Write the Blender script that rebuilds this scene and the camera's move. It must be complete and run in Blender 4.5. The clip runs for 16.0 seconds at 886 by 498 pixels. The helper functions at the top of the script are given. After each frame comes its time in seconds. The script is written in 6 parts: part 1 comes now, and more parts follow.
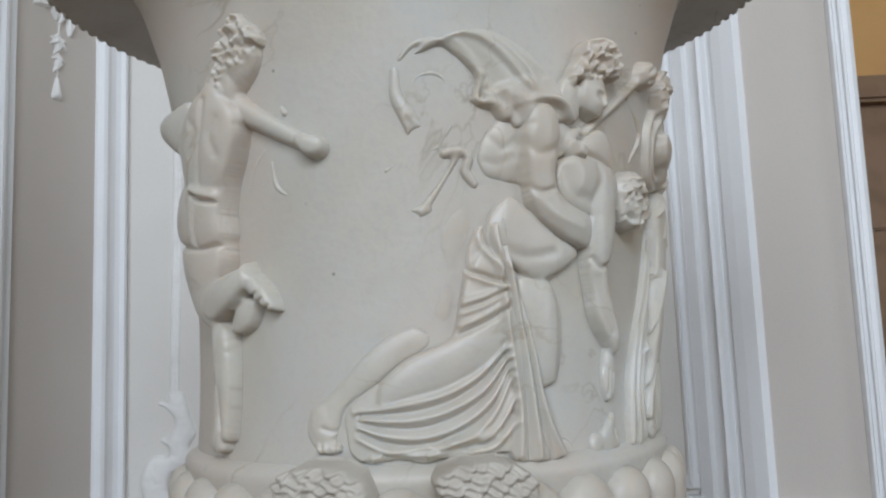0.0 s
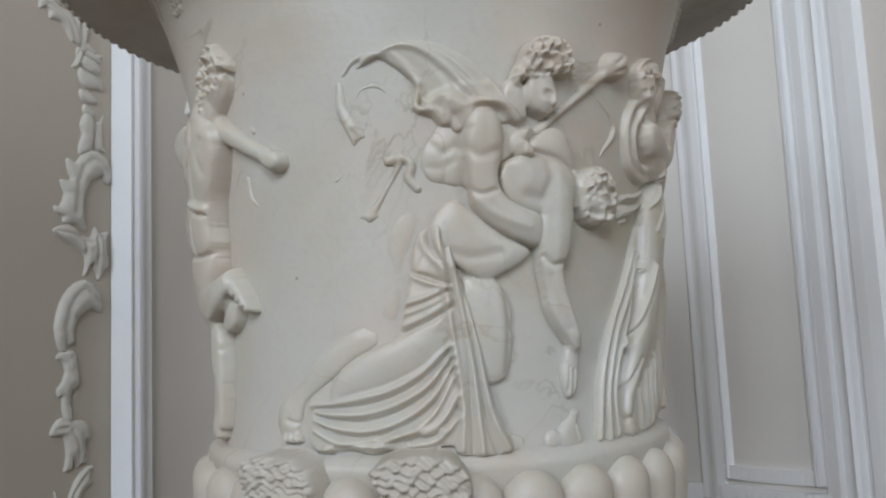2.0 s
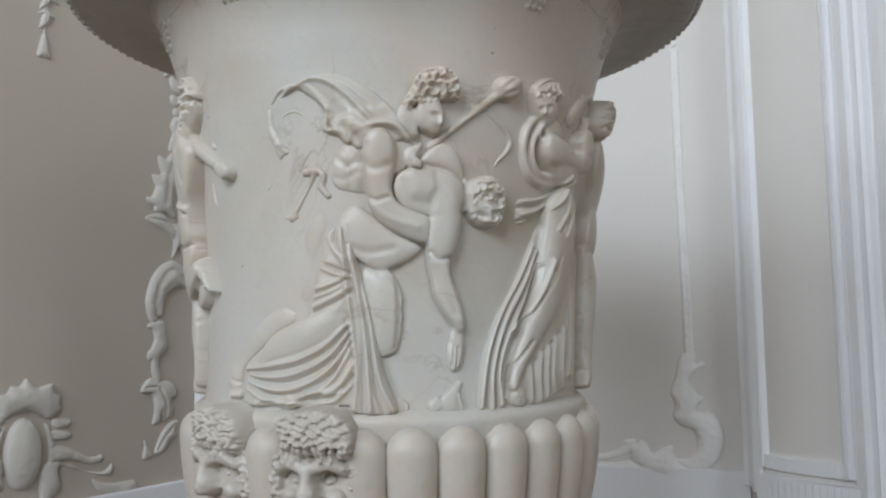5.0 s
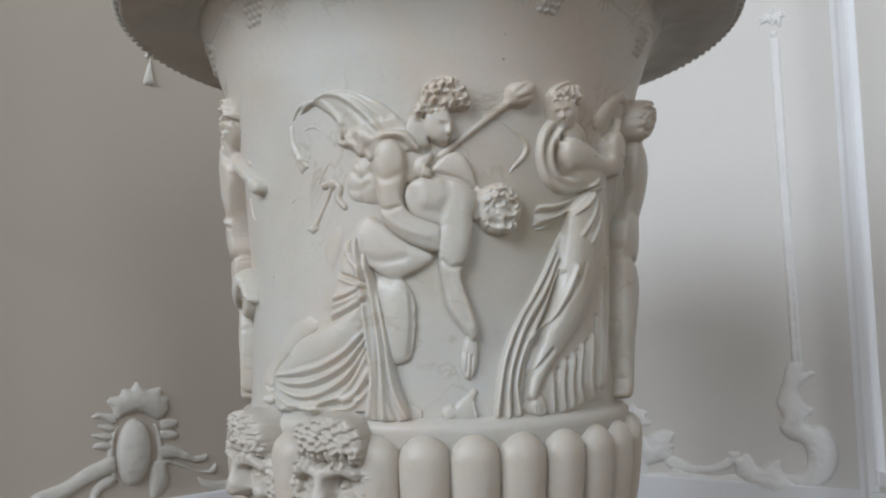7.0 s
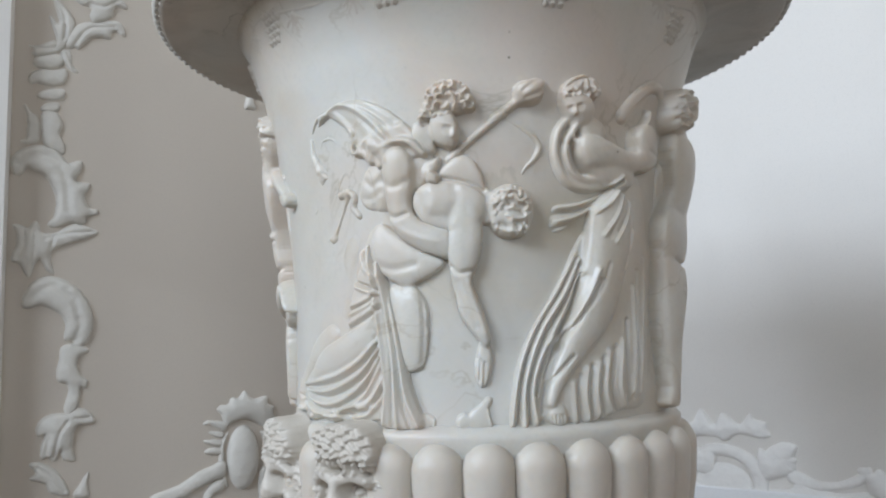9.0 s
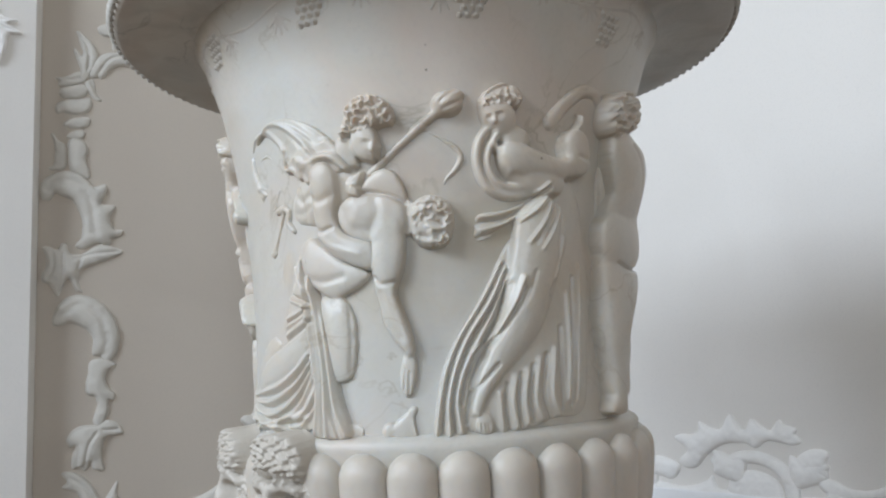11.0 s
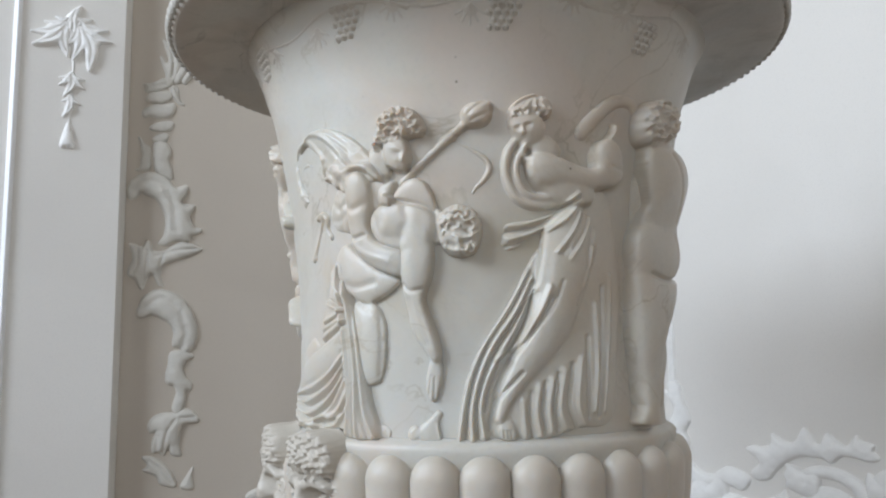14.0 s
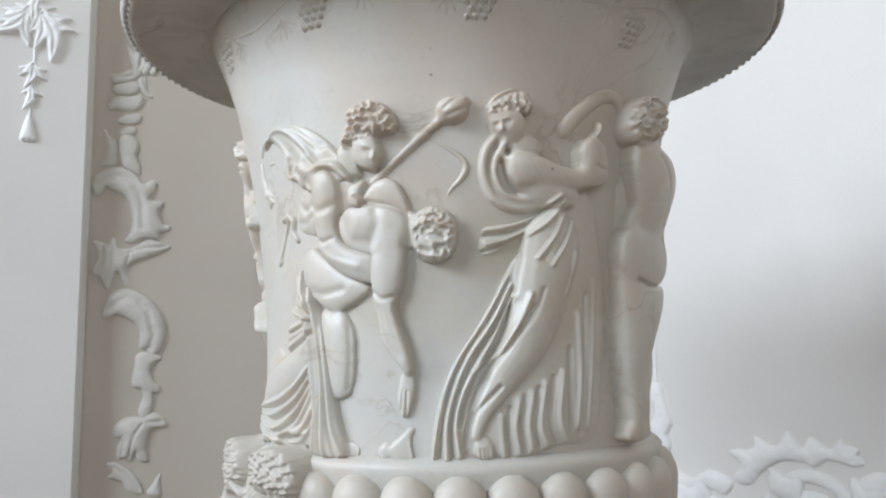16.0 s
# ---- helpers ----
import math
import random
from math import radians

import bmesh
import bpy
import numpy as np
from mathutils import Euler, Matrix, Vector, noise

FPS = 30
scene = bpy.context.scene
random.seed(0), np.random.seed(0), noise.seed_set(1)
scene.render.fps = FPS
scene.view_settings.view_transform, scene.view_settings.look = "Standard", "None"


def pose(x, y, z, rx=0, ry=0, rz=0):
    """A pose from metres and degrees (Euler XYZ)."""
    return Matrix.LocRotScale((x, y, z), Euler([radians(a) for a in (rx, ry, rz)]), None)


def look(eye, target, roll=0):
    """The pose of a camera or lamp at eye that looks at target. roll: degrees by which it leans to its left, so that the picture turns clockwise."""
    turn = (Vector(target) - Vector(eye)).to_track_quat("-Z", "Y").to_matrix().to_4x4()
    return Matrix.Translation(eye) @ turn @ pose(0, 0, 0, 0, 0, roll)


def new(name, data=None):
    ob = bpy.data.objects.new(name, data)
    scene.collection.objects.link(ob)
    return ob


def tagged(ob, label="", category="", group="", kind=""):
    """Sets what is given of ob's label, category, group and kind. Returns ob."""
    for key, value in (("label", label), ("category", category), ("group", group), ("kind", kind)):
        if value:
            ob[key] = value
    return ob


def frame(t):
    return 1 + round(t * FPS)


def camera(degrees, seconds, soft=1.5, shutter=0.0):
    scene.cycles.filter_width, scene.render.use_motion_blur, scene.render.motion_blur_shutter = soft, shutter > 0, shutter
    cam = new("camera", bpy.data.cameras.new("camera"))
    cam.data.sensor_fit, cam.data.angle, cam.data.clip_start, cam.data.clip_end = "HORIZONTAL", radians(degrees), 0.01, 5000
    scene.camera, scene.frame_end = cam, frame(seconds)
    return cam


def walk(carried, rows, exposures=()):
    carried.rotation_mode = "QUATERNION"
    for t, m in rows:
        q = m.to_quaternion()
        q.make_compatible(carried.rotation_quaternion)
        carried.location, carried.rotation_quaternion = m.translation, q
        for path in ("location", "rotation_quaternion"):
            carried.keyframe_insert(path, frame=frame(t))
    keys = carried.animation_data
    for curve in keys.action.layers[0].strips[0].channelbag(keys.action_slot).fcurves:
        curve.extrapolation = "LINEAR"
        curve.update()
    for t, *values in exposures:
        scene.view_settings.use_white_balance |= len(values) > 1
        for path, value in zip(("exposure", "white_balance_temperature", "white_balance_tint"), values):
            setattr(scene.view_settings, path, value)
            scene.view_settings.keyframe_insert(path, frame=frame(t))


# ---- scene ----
# Camera: handheld, sliding round a large marble vase whose axis is the origin.
cam = camera(58.0, 16.0, soft=2.2)
PATH = [
    (0, 0.0921, -1.4789, 1.6357, 1.99, 6.70, -2.20),
    (0.5, 0.2379, -1.4935, 1.6225, 6.13, 7.74, -1.49),
    (1, 0.3324, -1.5111, 1.6208, 10.38, 7.22, -0.98),
    (1.5, 0.3382, -1.4856, 1.6471, 13.09, 5.24, -2.26),
    (2, 0.4365, -1.4753, 1.6409, 15.67, 6.18, -2.51),
    (2.5, 0.5530, -1.5100, 1.6399, 19.06, 5.82, -1.91),
    (3, 0.5794, -1.4943, 1.6368, 21.64, 5.24, -1.60),
    (3.5, 0.6062, -1.4941, 1.6220, 19.69, 5.66, -2.23),
    (3.7, 0.6539, -1.5115, 1.6362, 19.96, 4.99, -1.36),
    (5.8, 0.9287, -1.5551, 1.6248, 29.89, 5.47, -2.08),
    (6, 0.9224, -1.5429, 1.6339, 30.74, 5.17, -2.35),
    (6.5, 0.9774, -1.4835, 1.6303, 32.74, 5.54, -2.53),
    (7, 1.0846, -1.4420, 1.6292, 36.25, 5.76, -0.81),
    (7.5, 1.0809, -1.4177, 1.6333, 38.80, 5.77, -1.80),
    (8, 1.1126, -1.3727, 1.6279, 40.69, 6.40, -2.46),
    (8.5, 1.2199, -1.3087, 1.6212, 44.02, 6.88, -1.03),
    (9, 1.2570, -1.2597, 1.6196, 47.33, 6.66, -1.53),
    (9.5, 1.2405, -1.2352, 1.6207, 47.67, 6.73, -2.90),
    (10, 1.3093, -1.1613, 1.6200, 49.02, 7.05, -1.73),
    (10.2, 1.3441, -1.1402, 1.6187, 49.87, 7.12, -1.94),
    (12.3, 1.5058, -0.9832, 1.6114, 58.38, 7.12, 0.02),
    (12.5, 1.5071, -0.9916, 1.6176, 59.13, 6.94, 0.33),
    (13, 1.5025, -1.0078, 1.6273, 59.69, 7.06, -0.61),
    (13.5, 1.5188, -0.9896, 1.6248, 59.82, 7.31, -0.82),
    (14, 1.5344, -0.9788, 1.6281, 59.96, 7.34, -0.80),
    (14.5, 1.5362, -0.9694, 1.6256, 59.77, 7.48, -0.92),
    (15, 1.4410, -0.9016, 1.6439, 59.25, 7.28, -1.11),
    (15.5, 1.4456, -0.9144, 1.6610, 58.22, 6.51, -1.02),
    (16, 1.4631, -0.9224, 1.6574, 58.59, 6.92, -0.77),
]
walk(cam, [(t, pose(x, y, z, 90 + pitch, 0, yaw) @ pose(0, 0, 0, 0, 0, roll)) for t, x, y, z, yaw, pitch, roll in PATH],
     [(0.0, -0.80, 6500, 10), (1.0, -0.90, 6600, 10), (3.7, -0.74, 6600, 10), (6.0, -0.72, 6550, 11), (7.5, -0.67, 6600, 11), (9.0, -0.37, 6300, 10),
      (12.5, -0.38, 6450, 10), (14.5, -0.38, 6450, 10), (15.2, -0.23, 6400, 10), (16.0, -0.17, 6400, 10)])

# ---- light: a dim sky, tall windows in the wall opposite the niche, and an added east fill ----
sky_world = bpy.data.worlds.new("sky")
scene.world = sky_world
sky_world.use_nodes = True
wn = sky_world.node_tree
sky_tex = wn.nodes.new("ShaderNodeTexSky")
sky_tex.sky_type, sky_tex.sun_disc = "NISHITA", False
sky_tex.sun_elevation, sky_tex.sun_rotation = radians(38), radians(200)
wn.links.new(sky_tex.outputs[0], wn.nodes["Background"].inputs[0])
wn.nodes["Background"].inputs[1].default_value = 0.12


def window_and_fill_light(name, x, y, z, wide, high, watts, colour, aim):
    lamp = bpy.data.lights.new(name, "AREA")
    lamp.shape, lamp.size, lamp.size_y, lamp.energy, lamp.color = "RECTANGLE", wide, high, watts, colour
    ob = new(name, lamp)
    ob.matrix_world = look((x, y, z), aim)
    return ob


window_and_fill_light("window_and_fill_light", 0.95, -5.75, 4.75, 2.2, 2.1, 370, (0.73, 0.83, 0.97), (0.4, 0.0, 2.2))
window_and_fill_light("window_and_fill_light", -1.6, -5.75, 3.9, 1.1, 2.8, 245, (0.73, 0.83, 0.97), (-0.6, 0.0, 2.2))
# Fill lamp added to the east to brighten the vase's right side.
window_and_fill_light("window_and_fill_light", 5.35, -3.1, 2.7, 1.6, 3.0, 128, (0.77, 0.86, 0.97), (0.0, 0.0, 1.7))


# ---- materials ----
def material(name, colour, rough=0.5, stain=(0.5, 0.45, 0.36), amount=0.35, scale=3.0, grain=60.0, bump=0.15, spots=0.0, tone=0.06, glow=0.0):
    """A mineral surface: base colour, broad stains, fine grain with relief, and small dark pits where spots > 0."""
    m = bpy.data.materials.new(name)
    m.use_nodes = True
    nt = m.node_tree
    bsdf = nt.nodes["Principled BSDF"]
    bsdf.inputs["Roughness"].default_value = rough
    tc = nt.nodes.new("ShaderNodeTexCoord")

    def noise_node(s, detail, distort=0.0):
        n = nt.nodes.new("ShaderNodeTexNoise")
        n.inputs["Scale"].default_value, n.inputs["Detail"].default_value, n.inputs["Distortion"].default_value = s, detail, distort
        nt.links.new(tc.outputs["Object"], n.inputs["Vector"])
        return n

    def ramp(src, lo, hi):
        r = nt.nodes.new("ShaderNodeMapRange")
        r.inputs[1].default_value, r.inputs[2].default_value = lo, hi
        nt.links.new(src, r.inputs[0])
        return r.outputs[0]

    def mixed(fac, a, b, mode="MIX"):
        x = nt.nodes.new("ShaderNodeMix")
        x.data_type, x.blend_type = "RGBA", mode
        for sock, val in ((x.inputs[0], fac), (x.inputs[6], a), (x.inputs[7], b)):
            if isinstance(val, bpy.types.NodeSocket):
                nt.links.new(val, sock)
            else:
                sock.default_value = val if isinstance(val, float) else (*val, 1.0)
        return x.outputs[2]

    broad, fine = noise_node(scale, 5, 0.6), noise_node(grain, 4)
    fac = ramp(broad.outputs[0], 0.45, 0.75)
    mul = nt.nodes.new("ShaderNodeMath")
    mul.operation, mul.inputs[1].default_value = "MULTIPLY", amount
    nt.links.new(fac, mul.inputs[0])
    col = mixed(mul.outputs[0], colour, stain)
    dark = tuple(c * (1 - 2 * tone) for c in colour)
    mul2 = nt.nodes.new("ShaderNodeMath")
    mul2.operation, mul2.inputs[1].default_value = "MULTIPLY", 0.5
    nt.links.new(ramp(fine.outputs[0], 0.5, 0.8), mul2.inputs[0])
    col = mixed(mul2.outputs[0], col, dark)
    if spots:
        cool = ramp(noise_node(2.2, 3, 0.4).outputs[0], 0.42, 0.62)
        half = nt.nodes.new("ShaderNodeMath")
        half.operation, half.inputs[1].default_value = "MULTIPLY", 0.55
        nt.links.new(cool, half.inputs[0])
        col = mixed(half.outputs[0], col, (colour[0] * 0.93, colour[1] * 0.985, colour[2] * 1.05))
        rosy = nt.nodes.new("ShaderNodeMath")
        rosy.operation, rosy.inputs[1].default_value = "MULTIPLY", 0.6
        nt.links.new(ramp(noise_node(2.7, 2, 0.8).outputs[0], 0.48, 0.66), rosy.inputs[0])
        col = mixed(rosy.outputs[0], col, (colour[0] * 1.0, colour[1] * 0.90, colour[2] * 0.86))
        vein = nt.nodes.new("ShaderNodeMath")
        vein.operation, vein.inputs[1].default_value = "SUBTRACT", 0.5
        nt.links.new(noise_node(3.3, 6, 1.6).outputs[0], vein.inputs[0])
        size = nt.nodes.new("ShaderNodeMath")
        size.operation = "ABSOLUTE"
        nt.links.new(vein.outputs[0], size.inputs[0])
        thin = nt.nodes.new("ShaderNodeMath")
        thin.operation = "MULTIPLY"
        nt.links.new(ramp(size.outputs[0], 0.014, 0.0), thin.inputs[0])
        nt.links.new(ramp(noise_node(5.0, 2).outputs[0], 0.48, 0.75), thin.inputs[1])
        col = mixed(thin.outputs[0], col, tuple(c * 0.82 for c in stain))
        v = nt.nodes.new("ShaderNodeTexVoronoi")
        v.inputs["Scale"].default_value = 22.0
        nt.links.new(tc.outputs["Object"], v.inputs["Vector"])
        pit = ramp(v.outputs["Distance"], spots, spots * 0.4)
        gate = ramp(noise_node(7.0, 2).outputs[0], 0.6, 0.68)
        both = nt.nodes.new("ShaderNodeMath")
        both.operation = "MULTIPLY"
        nt.links.new(pit, both.inputs[0])
        nt.links.new(gate, both.inputs[1])
        col = mixed(both.outputs[0], col, tuple(c * 0.45 for c in stain))
    nt.links.new(col, bsdf.inputs["Base Color"])
    rr = nt.nodes.new("ShaderNodeMapRange")
    rr.inputs[3].default_value, rr.inputs[4].default_value = rough - 0.08, rough + 0.12
    nt.links.new(broad.outputs[0], rr.inputs[0])
    nt.links.new(rr.outputs[0], bsdf.inputs["Roughness"])
    b = nt.nodes.new("ShaderNodeBump")
    b.inputs["Strength"].default_value, b.inputs["Distance"].default_value = bump, 0.004
    nt.links.new(fine.outputs[0], b.inputs["Height"])
    nt.links.new(b.outputs[0], bsdf.inputs["Normal"])
    if glow:
        bsdf.inputs["Subsurface Weight"].default_value = glow
        bsdf.inputs["Subsurface Radius"].default_value = (1.0, 0.8, 0.6)
        bsdf.inputs["Subsurface Scale"].default_value = 0.011
    return m


marble = material("marble", (0.545, 0.508, 0.438), 0.44, (0.43, 0.37, 0.27), 0.85, 3.2, 90.0, 0.12, 0.075, tone=0.09, glow=0.5)
marble_figures = material("marble_figures", (0.555, 0.514, 0.437), 0.36, (0.46, 0.385, 0.28), 0.75, 6.0, 110.0, 0.12, 0.07, tone=0.09, glow=0.5)
# Darker base and darker stains than the drum, over the whole lip.
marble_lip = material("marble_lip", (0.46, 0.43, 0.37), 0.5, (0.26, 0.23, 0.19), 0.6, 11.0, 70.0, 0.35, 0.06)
marble_hair = material("marble_hair", (0.50, 0.455, 0.385), 0.48, (0.38, 0.32, 0.25), 0.5, 14.0, 120.0, 0.3)
# Same wall paint as the panels, darkened and warmed for the left bay's shade.
shaded_paint = material("shaded_paint", (0.50, 0.437, 0.36), 0.7, (0.44, 0.38, 0.31), 0.5, 1.2, 160.0, 0.08)
# Lighter copy of that paint, raised for the bays taking window light.
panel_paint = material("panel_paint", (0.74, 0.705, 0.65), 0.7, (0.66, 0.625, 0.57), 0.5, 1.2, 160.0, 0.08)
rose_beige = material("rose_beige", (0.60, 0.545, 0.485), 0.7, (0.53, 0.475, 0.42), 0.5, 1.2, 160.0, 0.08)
white_paint = material("white_paint", (0.85, 0.85, 0.845), 0.55, (0.70, 0.68, 0.65), 0.4, 2.0, 140.0, 0.08)
# The white stucco again, darkened to carry the left bay's shade.
stucco_shaded = material("stucco_shaded", (0.57, 0.535, 0.47), 0.66, (0.49, 0.455, 0.39), 0.5, 9.0, 120.0, 0.25)
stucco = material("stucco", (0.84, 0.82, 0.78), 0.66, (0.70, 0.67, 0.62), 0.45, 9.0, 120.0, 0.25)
ochre_paint = material("ochre_paint", (0.62, 0.36, 0.13), 0.7, (0.5, 0.27, 0.1), 0.5, 2.0, 120.0, 0.1)
brown_wood = material("brown_wood", (0.22, 0.125, 0.06), 0.45, (0.12, 0.065, 0.03), 0.6, 6.0, 60.0, 0.2)
parquet = material("parquet", (0.13, 0.08, 0.045), 0.4, (0.10, 0.06, 0.03), 0.6, 3.0, 40.0, 0.15)
hall_paint = material("hall_paint", (0.46, 0.41, 0.34), 0.75, (0.28, 0.24, 0.2), 0.5, 1.2, 160.0, 0.08)
ceiling_paint = material("ceiling_paint", (0.82, 0.80, 0.77), 0.7, (0.75, 0.72, 0.68), 0.4, 1.0, 90.0, 0.05)


# ---- building helpers ----
def empty(name, at=(0, 0, 0)):
    ob = new(name)
    ob.location = at
    ob.empty_display_size = 0.1
    return ob


def part(name, bm, mat, parent=None, label="", smooth=False):
    """Links a bmesh as one mesh object, under its thing where one is given."""
    me = bpy.data.meshes.new(name)
    bm.to_mesh(me)
    bm.free()
    return piece(name, me, mat, parent, label, smooth)


def piece(name, me, mat, parent=None, label="", smooth=False):
    if not me.materials:
        me.materials.append(mat)
    if smooth:
        me.polygons.foreach_set("use_smooth", [True] * len(me.polygons))
    ob = new(name, me)
    if parent:
        ob.parent = parent
        ob.matrix_parent_inverse = Matrix.Translation(parent.location).inverted()
    if label:
        ob["label"] = label
    return ob


def lathe(profile, steps, a0=0.0, a1=360.0):
    """A body of revolution round z from (radius, z) pairs."""
    bm = bmesh.new()
    rings = []
    full = abs(a1 - a0 - 360) < 1e-6
    count = steps if full else steps + 1
    for r, z in profile:
        rings.append([bm.verts.new((r * math.sin(radians(a0 + (a1 - a0) * k / steps)), -r * math.cos(radians(a0 + (a1 - a0) * k / steps)), z)) for k in range(count)])
    for lo, hi in zip(rings, rings[1:]):
        for k in range(steps):
            j = (k + 1) % count
            bm.faces.new((lo[k], lo[j], hi[j], hi[k]))
    bmesh.ops.recalc_face_normals(bm, faces=bm.faces)
    return bm


def prism(points, z0, z1, bevel=0.0):
    """An upright prism over a plan polygon."""
    bm = bmesh.new()
    lo = [bm.verts.new((x, y, z0)) for x, y in points]
    hi = [bm.verts.new((x, y, z1)) for x, y in points]
    bm.faces.new(lo[::-1])
    bm.faces.new(hi)
    n = len(points)
    for k in range(n):
        bm.faces.new((lo[k], lo[(k + 1) % n], hi[(k + 1) % n], hi[k]))
    bmesh.ops.recalc_face_normals(bm, faces=bm.faces)
    if bevel:
        bmesh.ops.bevel(bm, geom=list(bm.edges), offset=bevel, segments=2, affect="EDGES")
    return bm


def box(x0, x1, y0, y1, z0, z1, bevel=0.0):
    return prism([(x0, y0), (x1, y0), (x1, y1), (x0, y1)], z0, z1, bevel)


def smoothed(points, per=8):
    """A smooth line through the points (Catmull-Rom), any number of values a point."""
    p = np.array(points, float)
    p = np.vstack([2 * p[0] - p[1], p, 2 * p[-1] - p[-2]])
    out = []
    for i in range(1, len(p) - 2):
        for s in np.linspace(0, 1, per, endpoint=False):
            a, b, c, d = p[i - 1], p[i], p[i + 1], p[i + 2]
            out.append(0.5 * (2 * b + (c - a) * s + (2 * a - 5 * b + 4 * c - d) * s * s + (3 * b - a - 3 * c + d) * s ** 3))
    out.append(p[-2])
    return np.array(out)


class Relief:
    """Carving as a height field over a surface: limbs, balls, curls, folds and ridges are blended into it, then it is cut out as one mesh."""

    def __init__(self, u0, u1, v0, v1, step, spread):
        self.spread, self.step = spread, step
        self.u = np.arange(u0 * spread, u1 * spread, step)
        self.v = np.arange(v0, v1, step)
        self.U, self.V = np.meshgrid(self.u, self.v)
        self.H = np.full(self.U.shape, -0.02)
        self.add = np.zeros(self.U.shape)
        self.rng = np.random.default_rng(7)

    def window(self, u, v, r):
        i0, i1 = np.searchsorted(self.u, [u - r, u + r])
        j0, j1 = np.searchsorted(self.v, [v - r, v + r])
        return slice(max(j0, 0), j1), slice(max(i0, 0), i1)

    def blend(self, w, h, soft=0.009):
        old = self.H[w]
        k = np.clip(0.5 + 0.5 * (h - old) / soft, 0, 1)
        both = old * (1 - k) + h * k + soft * k * (1 - k)
        self.H[w] = np.where((h > -0.015) & (old > -0.015), both, np.maximum(old, h))

    def faded(self, h, inside):
        """Lets a form run out over its rim, so that its flank stays smooth."""
        k = np.clip(inside / (2.6 * self.step) + 0.5, 0, 1)
        k = k * k * (3 - 2 * k)
        return np.where(k > 0, -0.012 + (h + 0.012) * k, -0.02)

    def limb(self, *pts, bulge=0.8):
        line = smoothed([(u * self.spread, v, r, b) for u, v, r, b in pts], 6)
        top = np.full(self.H.shape, -0.02)
        for (ua, va, ra, ba), (ub, vb, rb, bb) in zip(line, line[1:]):
            w = self.window((ua + ub) / 2, (va + vb) / 2, max(ra, rb) + 3 * self.step + math.hypot(ub - ua, vb - va))
            U, V = self.U[w], self.V[w]
            du, dv = ub - ua, vb - va
            s = np.clip(((U - ua) * du + (V - va) * dv) / (du * du + dv * dv + 1e-12), 0, 1)
            d = np.hypot(U - ua - s * du, V - va - s * dv)
            r = np.maximum(ra + (rb - ra) * s, 0.002)
            h = self.faded(ba + (bb - ba) * s + bulge * np.sqrt(np.clip(r * r - d * d, 0, None)), r - d)
            top[w] = np.maximum(top[w], h)
        self.blend((slice(None), slice(None)), top)

    def ball(self, u, v, ru, rv, b, depth):
        u *= self.spread
        w = self.window(u, v, max(ru, rv) + 3 * self.step)
        q = 1 - ((self.U[w] - u) / ru) ** 2 - ((self.V[w] - v) / rv) ** 2
        inside = (1 - np.sqrt(np.clip(1 - q, 0, None))) * min(ru, rv)
        self.blend(w, self.faded(b + depth * np.sqrt(np.clip(q, 0, None)), inside))

    def face(self, u, v, ru, rv, turn, tilt, drop):
        """Brow, eye hollows, nose, mouth and chin in plain low forms on a head."""
        x, y = (self.U - u * self.spread) / ru, (self.V - v) / rv
        c, s = math.cos(radians(tilt)), math.sin(radians(tilt))
        x, y = x * c + y * s - turn, -x * s + y * c - drop

        def dot(px, py, wx, wy, high):
            self.add += 0.75 * high * rv / 0.036 * np.exp(-((x - px) / wx) ** 2 - ((y - py) / wy) ** 2)
        near = 1 if turn < 0 else -1
        for side in (-1, 1):
            k = 1.0 if side == near else 0.7
            dot(side * 0.36 * k, 0.10, 0.20, 0.13, -0.0075)
            dot(side * 0.36 * k, 0.07, 0.11, 0.07, 0.0035)
            dot(side * 0.34 * k, 0.32, 0.30, 0.09, 0.0030)
            dot(side * 0.42 * k, -0.28, 0.22, 0.20, 0.0025)
        for k in range(6):
            dot(0.02 * turn * k, 0.20 - 0.085 * k, 0.10 + 0.006 * k, 0.10, 0.0030 + 0.0007 * k)
        dot(0.0, -0.36, 0.16, 0.05, -0.0030)
        dot(0.0, -0.45, 0.20, 0.05, 0.0030)
        dot(0.0, -0.53, 0.22, 0.035, -0.0050)
        dot(0.0, -0.61, 0.17, 0.05, 0.0030)
        dot(0.0, -0.70, 0.20, 0.04, -0.0030)
        dot(0.0, -0.86, 0.22, 0.13, 0.0050)

    def ridge(self, pts, wide, high):
        line = smoothed([(u * self.spread, v) for u, v in pts], 8)
        lift = np.zeros(self.H.shape)
        for (ua, va), (ub, vb) in zip(line, line[1:]):
            w = self.window((ua + ub) / 2, (va + vb) / 2, wide * 3 + math.hypot(ub - ua, vb - va))
            du, dv = ub - ua, vb - va
            s = np.clip(((self.U[w] - ua) * du + (self.V[w] - va) * dv) / (du * du + dv * dv + 1e-12), 0, 1)
            d = np.hypot(self.U[w] - ua - s * du, self.V[w] - va - s * dv)
            lift[w] = np.maximum(lift[w], np.exp(-(d / wide) ** 2))
        self.add += lift * high

    def sheet(self, one, two, base, folds, deep, fade=0.0):
        """Cloth between two lines: folds run along it, uneven in width and depth."""
        a = smoothed([(u * self.spread, v) for u, v in one], 12)
        b = smoothed([(u * self.spread, v) for u, v in two], 12)
        n = 420
        s = np.linspace(0, 1, n)
        a = np.stack([np.interp(s, np.linspace(0, 1, len(a)), a[:, k]) for k in (0, 1)], 1)
